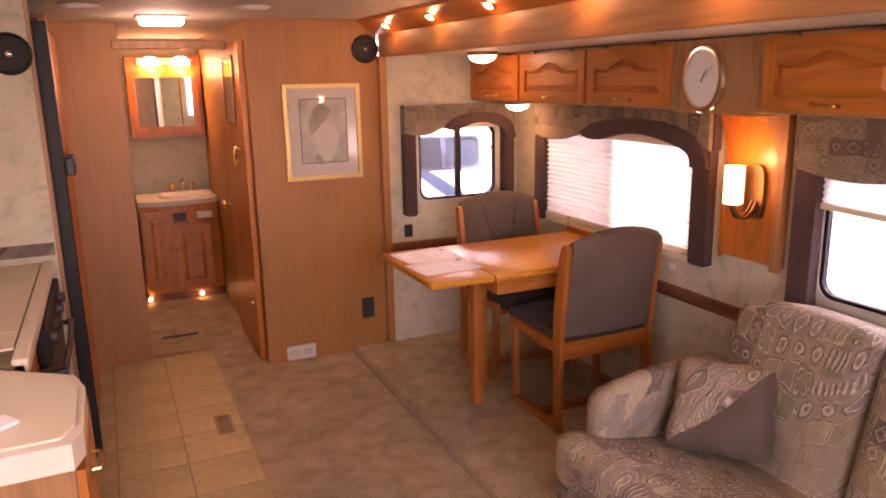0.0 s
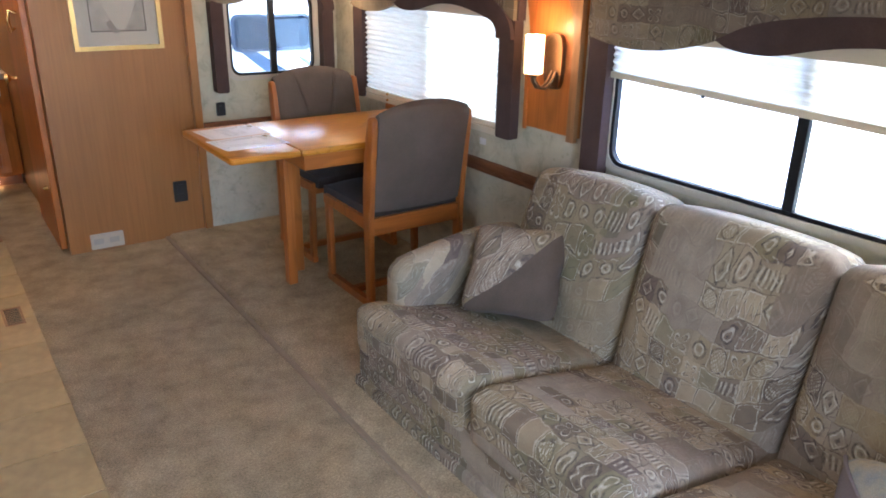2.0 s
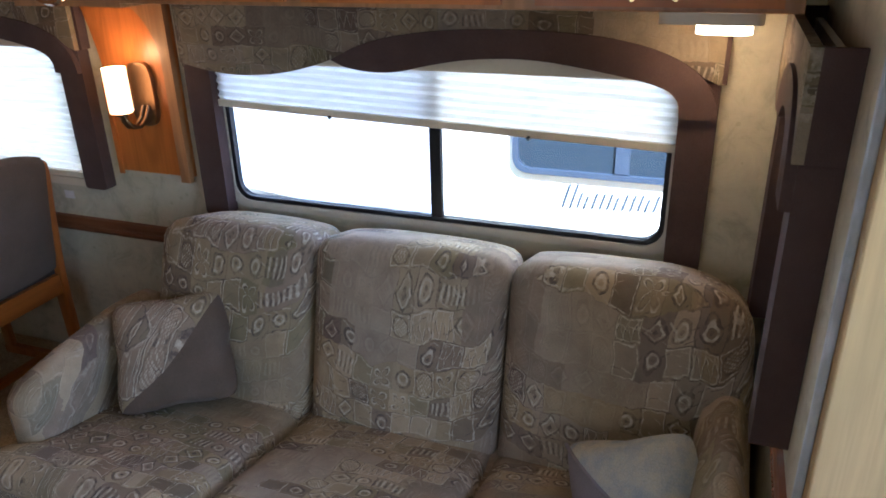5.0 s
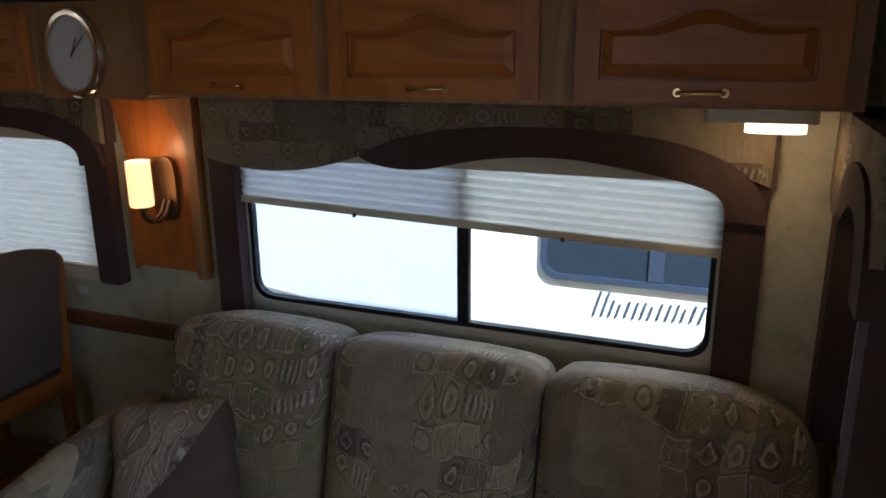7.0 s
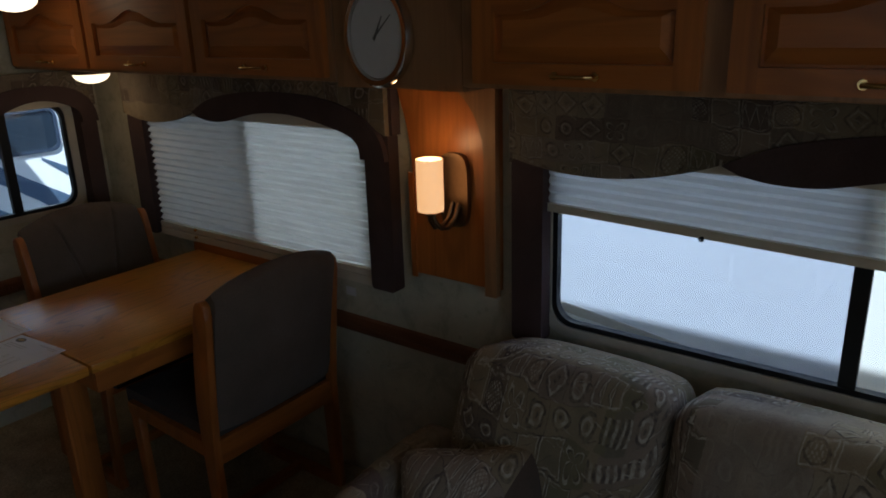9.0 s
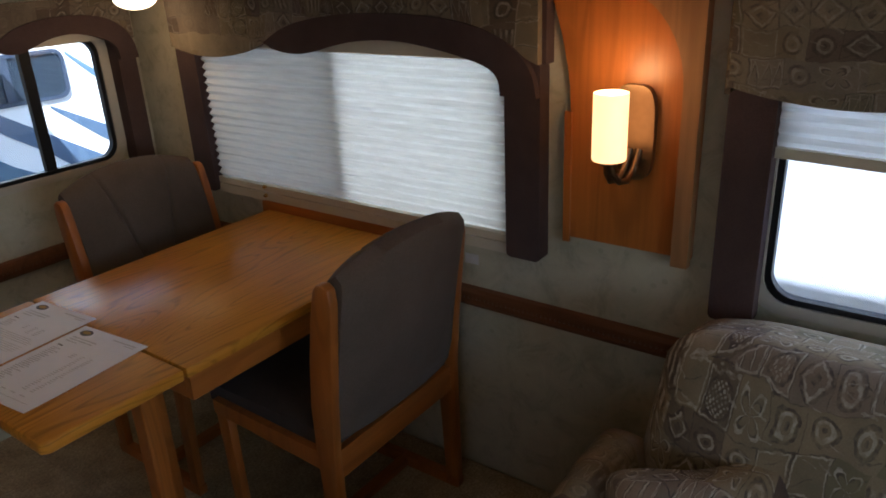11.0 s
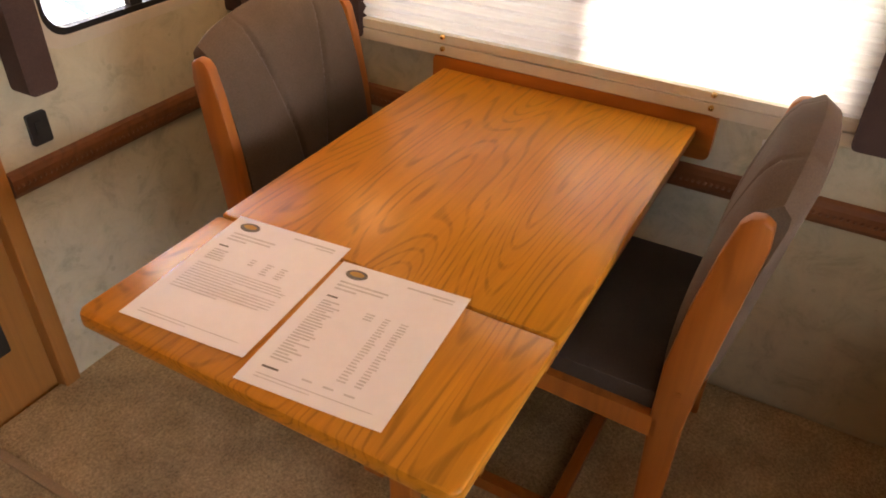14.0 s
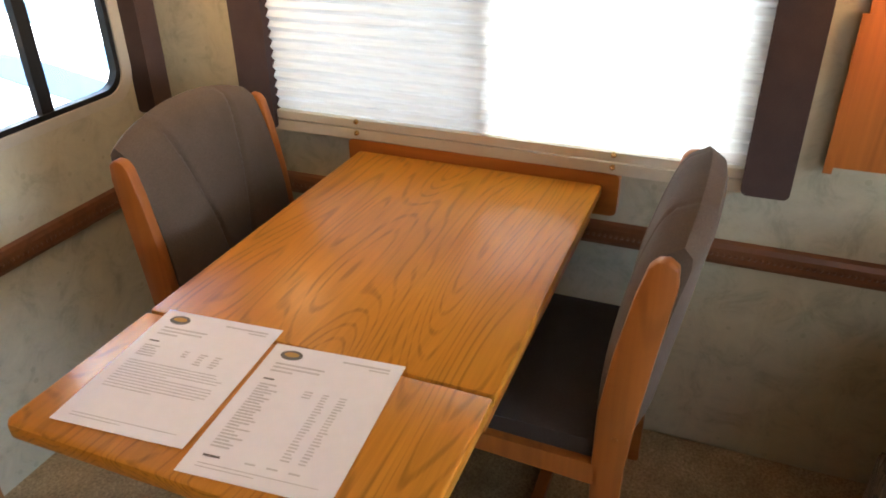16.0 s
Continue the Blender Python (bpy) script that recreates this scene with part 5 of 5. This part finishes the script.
part("door", B(-2.558, -2.525, -1.55, -0.87, 0.25, 0.74, bevel=0.008), M_black_plastic, ov)
part("window", B(-2.524, -2.521, -1.48, -0.95, 0.32, 0.6), M_black, ov, "dark glass")
part("control_panel", B(-2.558, -2.52, -1.55, -0.87, 0.75, 0.87, bevel=0.006), M_black, ov, "black control panel")
part("handle", tube(bmesh.new(), [(-2.52, -1.5, 0.70), (-2.49, -1.5, 0.705), (-2.485, -1.2, 0.705), (-2.49, -0.93, 0.705), (-2.52, -0.93, 0.70)], 0.011), M_black_plastic, ov, "black bar handle", True)
for y in (-1.45, -1.3, -1.1, -0.95):
    part("knob", lathe(bmesh.new(), [(0.022, 0), (0.02, 0.018), (0.012, 0.022), (0.001, 0.022)], lambda a, b, h, y=y: (-2.52 + h, y + a, 0.81 + b), 16), M_black_plastic, ov, "", True)
for fitted in (cn, wt, ov):
    fitted.location.x -= 0.055
pn = thing("peninsula_counter", (-2.7, -2.4, 0), "pale peninsula worktop with white rim and clipped corner", "worktop")
top = [(-3.19, -2.04), (-2.660, -2.04), (-2.475, -2.17), (-2.45, -2.26), (-2.45, -2.5), (-2.470, -2.56), (-3.19, -2.58)]
part("rim", prism(bmesh.new(), top, lambda u, v, w: (u, v, 0.872 + w), 0.056), M_rim, pn, "white moulded rim")
top2 = [(-3.19, -2.06), (-2.670, -2.06), (-2.490, -2.185), (-2.465, -2.27), (-2.465, -2.48), (-2.490, -2.53), (-3.19, -2.55)]
part("top", prism(bmesh.new(), top2, lambda u, v, w: (u, v, 0.927 + w), 0.006), M_laminate, pn, "pale laminate top")
pc = thing("peninsula_cabinet", (-2.7, -2.4, 0), "pale oak peninsula base with end door", "cabinet")
part("carcass", B(-3.18, -2.475, -2.5, -2.06, 0.015, 0.87, bevel=0.003), M_frame_oak, pc, "pale oak panel")
end_at = lambda u, v, w: (-2.474 - w, u, v)
cathedral_door(pc, -2.5, -2.1, 0.08, 0.84, end_at, False)
handle(pc, lambda u, v, w: end_at(u, v, w - 0.019), -2.3, 0.76)
# serving cloth on the peninsula
nap = thing("folded_napkin", (-2.660, -2.6, 0.934), "folded white napkin on the peninsula", "napkin")
bm = bmesh.new()
prism(bm, [(-2.85, -2.43), (-2.600, -2.38), (-2.570, -2.42), (-2.640, -2.48), (-2.85, -2.5)], lambda u, v, w: (u, v, 0.9335 + w), 0.008)
part("cloth", bm, M_sheet, nap)

# ---- bathroom ----
VY = 1.64
van = thing("vanity_cabinet", (-1.87, 1.85, 0), "oak bathroom vanity with curved front and raised doors", "cabinet")
front = [(-2.185, VY + 0.03), (-2.05, VY - 0.01), (-1.9, VY - 0.025), (-1.75, VY - 0.01), (-1.625, VY + 0.03), (-1.625, 2.11), (-2.185, 2.11)]
part("carcass", prism(bmesh.new(), front, lambda u, v, w: (u, v, 0.075 + w), 0.655), M_oak_z, van)
part("kick", B(-2.17, -1.64, VY + 0.05, 2.1, 0.001, 0.075), M_rail, van)
v_at = lambda u, v, w: (u, VY - 0.026 + w, v)
cathedral_door(van, -1.96, -1.70, 0.11, 0.58, v_at, False)
cathedral_door(van, -2.17, -1.985, 0.11, 0.69, lambda u, v, w: (u, VY + 0.0 + w, v), False)
for x in (-2.0, -1.945):
    handle(van, lambda u, v, w: (u, VY - 0.046 + w, v), x - 0.0, 0.42) if x > -1.95 else None
for x in (-1.935, -1.885):
    part("switch", B(x - 0.02, x + 0.02, VY - 0.04, VY - 0.02, 0.615, 0.675, bevel=0.003), M_black_plastic, van, "black switch plate")
part("outlet", B(-1.79, -1.68, VY - 0.036, VY - 0.01, 0.625, 0.672, bevel=0.003), M_cream, van, "cream outlet plate")
vt = thing("bathroom_worktop", (-1.87, 1.85, 0.735), "grey vanity worktop with a white oval basin", "worktop")
part("slab", prism(bmesh.new(), [(u, v - (0.025 if v < 2 else 0)) for u, v in front], lambda u, v, w: (u, v, 0.732 + w), 0.035), M_trim, vt)
part("basin", lathe(bmesh.new(), [(0.18, 0.766), (0.185, 0.785), (0.165, 0.787), (0.15, 0.775), (0.1, 0.768), (0.001, 0.768)], lambda x, y, h: (-1.84 + x * 1.05, 1.83 + y * 0.8, h), 32), M_white, vt, "white oval basin", True)
fa = thing("faucet", (-1.84, 1.99, 0.767), "brass bathroom faucet with two handles", "faucet")
part("spout", tube(bmesh.new(), [(-1.84, 2.0, 0.768), (-1.84, 2.0, 0.85), (-1.84, 1.97, 0.87), (-1.84, 1.92, 0.85)], 0.012), M_brass, fa, "", True)
for dx in (-0.07, 0.07):
    part("tap_handle", lathe(bmesh.new(), [(0.018, 0.768), (0.012, 0.8), (0.02, 0.83), (0.022, 0.845), (0.001, 0.85)], lambda x, y, h, dx=dx: (-1.84 + dx + x, 2.0 + y, h), 14), M_brass, fa, "", True)
mc = thing("medicine_cabinet", (-1.86, 2.05, 1.35), "oak medicine cabinet with mirror doors", "cabinet")
MY = 1.98
part("body", B(-2.16, -1.63, MY, 2.119, 1.20, 1.80, bevel=0.004), M_oak_z, mc)
part("door_frame", ring(bmesh.new(), rect(-2.15, -1.67, 1.235, 1.69), rect(-2.105, -1.715, 1.285, 1.645), lambda u, v, w: (u, MY - 0.019 + w - 0.12 * (u + 2.15), v), 0.018), M_oak_z, mc)
part("mirror", prism(bmesh.new(), rect(-2.108, -1.80, 1.282, 1.648), lambda u, v, w: (u, MY - 0.008 + w - 0.12 * (u + 2.15), v), 0.006), M_mirror, mc, "mirror pane")
part("mirror", prism(bmesh.new(), rect(-1.79, -1.712, 1.282, 1.648), lambda u, v, w: (u, MY - 0.006 + w - 0.12 * (u + 2.15), v), 0.004), M_mirror, mc, "narrow mirror pane")
vl = thing("vanity_light", (-1.88, 1.95, 1.77), "brass vanity light with two lit glass bells", "lamp")
part("bar", B(-2.08, -1.68, 1.955, 1.978, 1.735, 1.79, bevel=0.006), M_brass, vl)
for x in (-1.985, -1.775):
    part("glass_bell", lathe(bmesh.new(), [(0.001, 0.03), (0.035, 0.028), (0.062, 0.0), (0.068, -0.03), (0.06, -0.035), (0.001, -0.02)], lambda a, b, h, x=x: (x + a, 1.90 + b, 1.765 + h), 20), M_dome, vl, "glowing glass bell", True)
    bulb("vanity_bulb", 0.4, WARM, (x, 1.88, 1.70), 0.04)
for x in (-2.17, -1.80):
    fl = thing("floor_courtesy_light", (x, VY - 0.03, 0.03), "small lit courtesy light at the vanity foot", "lamp", "courtesy lights")
    part("lens", lathe(bmesh.new(), [(0.014, 0), (0.012, 0.01), (0.001, 0.014)], lambda a, b, h, x=x: (x + a, VY + 0.0 - h, 0.04 + b), 12), M_puck, fl, "", True)
dr = thing("bathroom_door", (-1.64, 0.6, 0.01), "open oak bathroom door with mirror panel against the passage wall", "door")
part("leaf", B(-1.655, -1.622, 0.10, 0.75, 0.015, 1.82, bevel=0.004), M_oak_z, dr)
part("mirror_panel", B(-1.660, -1.6555, 0.30, 0.62, 1.38, 1.74), M_mirror, dr, "mirror panel")
for z in (1.372, 1.742):
    part("mirror_moulding", B(-1.664, -1.6555, 0.28, 0.64, z - 0.012, z + 0.012, bevel=0.003), M_rail, dr)
for y in (0.288, 0.632):
    part("mirror_moulding", B(-1.664, -1.6555, y - 0.012, y + 0.012, 1.385, 1.73, bevel=0.003), M_rail, dr)
part("hook", tube(bmesh.new(), [(-1.656, 0.2, 1.24), (-1.69, 0.2, 1.25), (-1.70, 0.2, 1.20), (-1.69, 0.2, 1.15), (-1.675, 0.2, 1.17)], 0.009), M_brass, dr, "brass coat hook", True)
part("door_knob", lathe(bmesh.new(), [(0.012, 0), (0.012, 0.03), (0.026, 0.045), (0.022, 0.062), (0.001, 0.066)], lambda a, b, h: (-1.656 - h, 0.7 + a, 0.86 + b), 16), M_brass, dr, "", True)
part("door_stop", lathe(bmesh.new(), [(0.012, 0), (0.008, 0.02), (0.001, 0.024)], lambda a, b, h: (-1.656 - h, 0.2 + a, 0.34 + b), 12), M_brass, dr, "", True)
structure("trim_bath_threshold", B(-2.22, -1.90, 0.44, 0.49, 0.002, 0.012, bevel=0.003), M_frame_oak, "wood threshold strip", "trim")
tr = thing("floor_register", (-2.03, 0.82, 0.002), "dark slotted floor register in the carpet", "vent")
part("grille", B(-2.15, -1.93, 0.79, 0.82, 0.001, 0.008, bevel=0.002), M_black_plastic, tr)
fv = thing("floor_vent", (-1.975, -0.64, 0.002), "dark metal floor vent at the carpet edge", "vent")
part("frame", ring(bmesh.new(), rect(-2.015, -1.935, -0.74, -0.54), rect(-2.005, -1.945, -0.73, -0.55), lambda u, v, w: (u, v, 0.0045 + w), 0.005), M_bronze, fv)
for i in range(9):
    part("slat", B(-2.004, -1.946, -0.727 + i * 0.02, -0.716 + i * 0.02, 0.0045, 0.008), M_black_plastic, fv)

# ---- ceiling fittings ----
cl = thing("ceiling_light", (-2.03, -0.05, CEIL), "rectangular lit ceiling light with white diffuser", "lamp")
part("frame", B(-2.15, -1.91, -0.14, 0.04, CEIL - 0.012, CEIL - 0.001, bevel=0.004), M_white, cl)
part("diffuser", B(-2.13, -1.93, -0.125, 0.025, CEIL - 0.045, CEIL - 0.012, bevel=0.012), M_tube, cl, "glowing white diffuser")
bulb("ceiling_tube", 0.4, (1, 0.8, 0.55), (-2.03, -0.05, CEIL - 0.09), 0.08)
for x, y in ((-1.70, -0.66), (-2.38, -0.58)):
    cv = thing("ceiling_vent", (x, y, CEIL), "round white ceiling air vent", "vent", "ceiling vents")
    part("ring", lathe(bmesh.new(), [(0.001, -0.001), (0.075, -0.001), (0.085, -0.006), (0.07, -0.016), (0.062, -0.01), (0.001, -0.008)], lambda a, b, h, x=x, y=y: (x + a, y + b, CEIL + h), 28), M_white, cv, "", True)
    for k in (-1, 0, 1):
        part("slat", B(x - 0.05, x + 0.05, y + k * 0.025 - 0.008, y + k * 0.025 + 0.008, CEIL - 0.02, CEIL - 0.012), M_trim, cv)

# ---- outside ----
structure("ground", B(-60, 60, -60, 60, -0.95, -0.9), M_asphalt, "dark asphalt lot", "ground")


def coach_window(parent, at, u0, u1, v0, v1, mull):
    w = part("window", ring(bmesh.new(), rounded(u0, u1, v0, v1, 0.07), rounded(u0 + 0.025, u1 - 0.025, v0 + 0.025, v1 - 0.025, 0.05), lambda a, b, k: at(a, b, -0.02 + k), 0.02), M_coach_frame, parent, "rounded grey window frame", True)
    part("pane", prism(bmesh.new(), rounded(u0 + 0.025, u1 - 0.025, v0 + 0.025, v1 - 0.025, 0.06), lambda a, b, k: at(a, b, -0.008 + k), 0.006), M_coach_glass, w, "dark blue glass")
    part("mullion", prism(bmesh.new(), rect(mull - 0.028, mull + 0.028, v0 + 0.03, v1 - 0.03), lambda a, b, k: at(a, b, -0.018 + k), 0.012), M_coach_frame, w)


CXP = 0.9
co = thing("white_motorhome", (CXP + 1.2, -3.0, -0.9), "white motorhome parked alongside with dark windows", "motorhome")
on_c = lambda u, v, w: (CXP + w, u, v)
part("body", prism(bmesh.new(), rounded(-10.0, 0.3, -0.62, 2.6, 0.12, 4), on_c, 2.4), M_coach, co)
part("lower_body", B(CXP + 0.15, CXP + 2.3, -9.8, 0.1, -0.9, -0.61), M_black_plastic, co, "dark running gear")
coach_window(co, on_c, -4.05, -2.98, 0.685, 1.2, -3.435)
part("stripe", prism(bmesh.new(), [(-0.861, 0.584), (-2.729, 0.339), (-2.729, 0.314), (-0.861, 0.526)], lambda a, b, k: on_c(a, b, -0.006 + k), 0.005), M_trim, co, "beige sloping stripe")
# slanted grey-blue bars in place of the maker's lettering
for i in range(7):
    u = -3.195 - i * 0.062
    z = 0.545 + i * 0.003
    h = 0.105 if i == 0 else 0.07
    for du, hh in ([(0, h), (0.032, h)] if i % 2 == 0 else [(0, h), (0.028, h * 0.8)]):
        part("letter_bar", prism(bmesh.new(), [(u - du, z), (u - du - 0.010, z), (u - du - 0.010 - hh * 0.28, z + hh), (u - du - hh * 0.28, z + hh)], lambda a, b, k: on_c(a, b, -0.006 + k), 0.005), M_letter, co, "grey-blue slanted mark")
tl = thing("travel_trailer", (1.0, 4.2, -0.9), "white travel trailer with sweeping grey-blue stripes", "trailer")
on_t = lambda u, v, w: (u, 2.6 + w, v)
part("body", prism(bmesh.new(), rounded(-0.9, 7.0, -0.45, 2.5, 0.15, 4), on_t, 2.4), M_coach, tl)
part("lower_body", B(-0.7, 6.8, 2.75, 4.9, -0.9, -0.44), M_black_plastic, tl, "dark running gear")
coach_window(tl, on_t, 0.28, 1.06, 0.715, 1.045, 0.66)
M_trailer_light = plain("pale_blue_trailer_paint", (0.11, 0.18, 0.26), 0.35, amount=0.05)
STRIPES = [
    ([(0.2, 0.9), (0.57, 0.675), (0.825, 0.507), (1.3, 0.2), (1.3, -0.05), (0.825, 0.36), (0.57, 0.54), (0.2, 0.85)], M_coach_blue),
    ([(0.9, 0.68), (1.33, 0.44), (1.78, 0.24), (2.29, -0.05), (2.29, -0.3), (1.78, 0.02), (1.33, 0.3), (0.9, 0.66)], M_coach_blue),
    ([(-0.3, 0.9), (0.2, 0.62), (0.57, 0.33), (1.0, 0.08), (1.0, -0.3), (0.57, 0.0), (0.2, 0.35), (-0.3, 0.8)], M_trailer_light),
    ([(1.08, 1.02), (1.33, 0.82), (1.97, 0.52), (2.36, 0.17), (2.36, -0.02), (1.97, 0.36), (1.33, 0.75), (1.08, 1.0)], M_trailer_light),
]
for outline, paint in STRIPES:
    part("stripe", prism(bmesh.new(), outline, lambda u, v, w: on_t(u, v, -0.006 + w), 0.004), paint, tl, "grey-blue sweeping stripe")

# ---- floor tiles ----
flr = bpy.data.objects["floor"]
tile_bm = box(bmesh.new(), -0.138, 0.138, -0.138, 0.138, 0, 0.004, bevel=0.0015, seg=1)
tile_me = bpy.data.meshes.new("tile")
tile_bm.to_mesh(tile_me)
tile_bm.free()
tile_me.materials.append(M_tile)
part("grout", B(-2.62, -1.895, -5.2, 0.44, 0.0005, 0.002), M_grout, flr, "dark grout bed")
for i, x in enumerate((-2.59 + 0.0, -2.31, -2.03)):
    for j in range(20):
        o = new("tile", tile_me)
        o.location = (x, 0.30 - j * 0.28, 0.0022)
        o.parent = flr
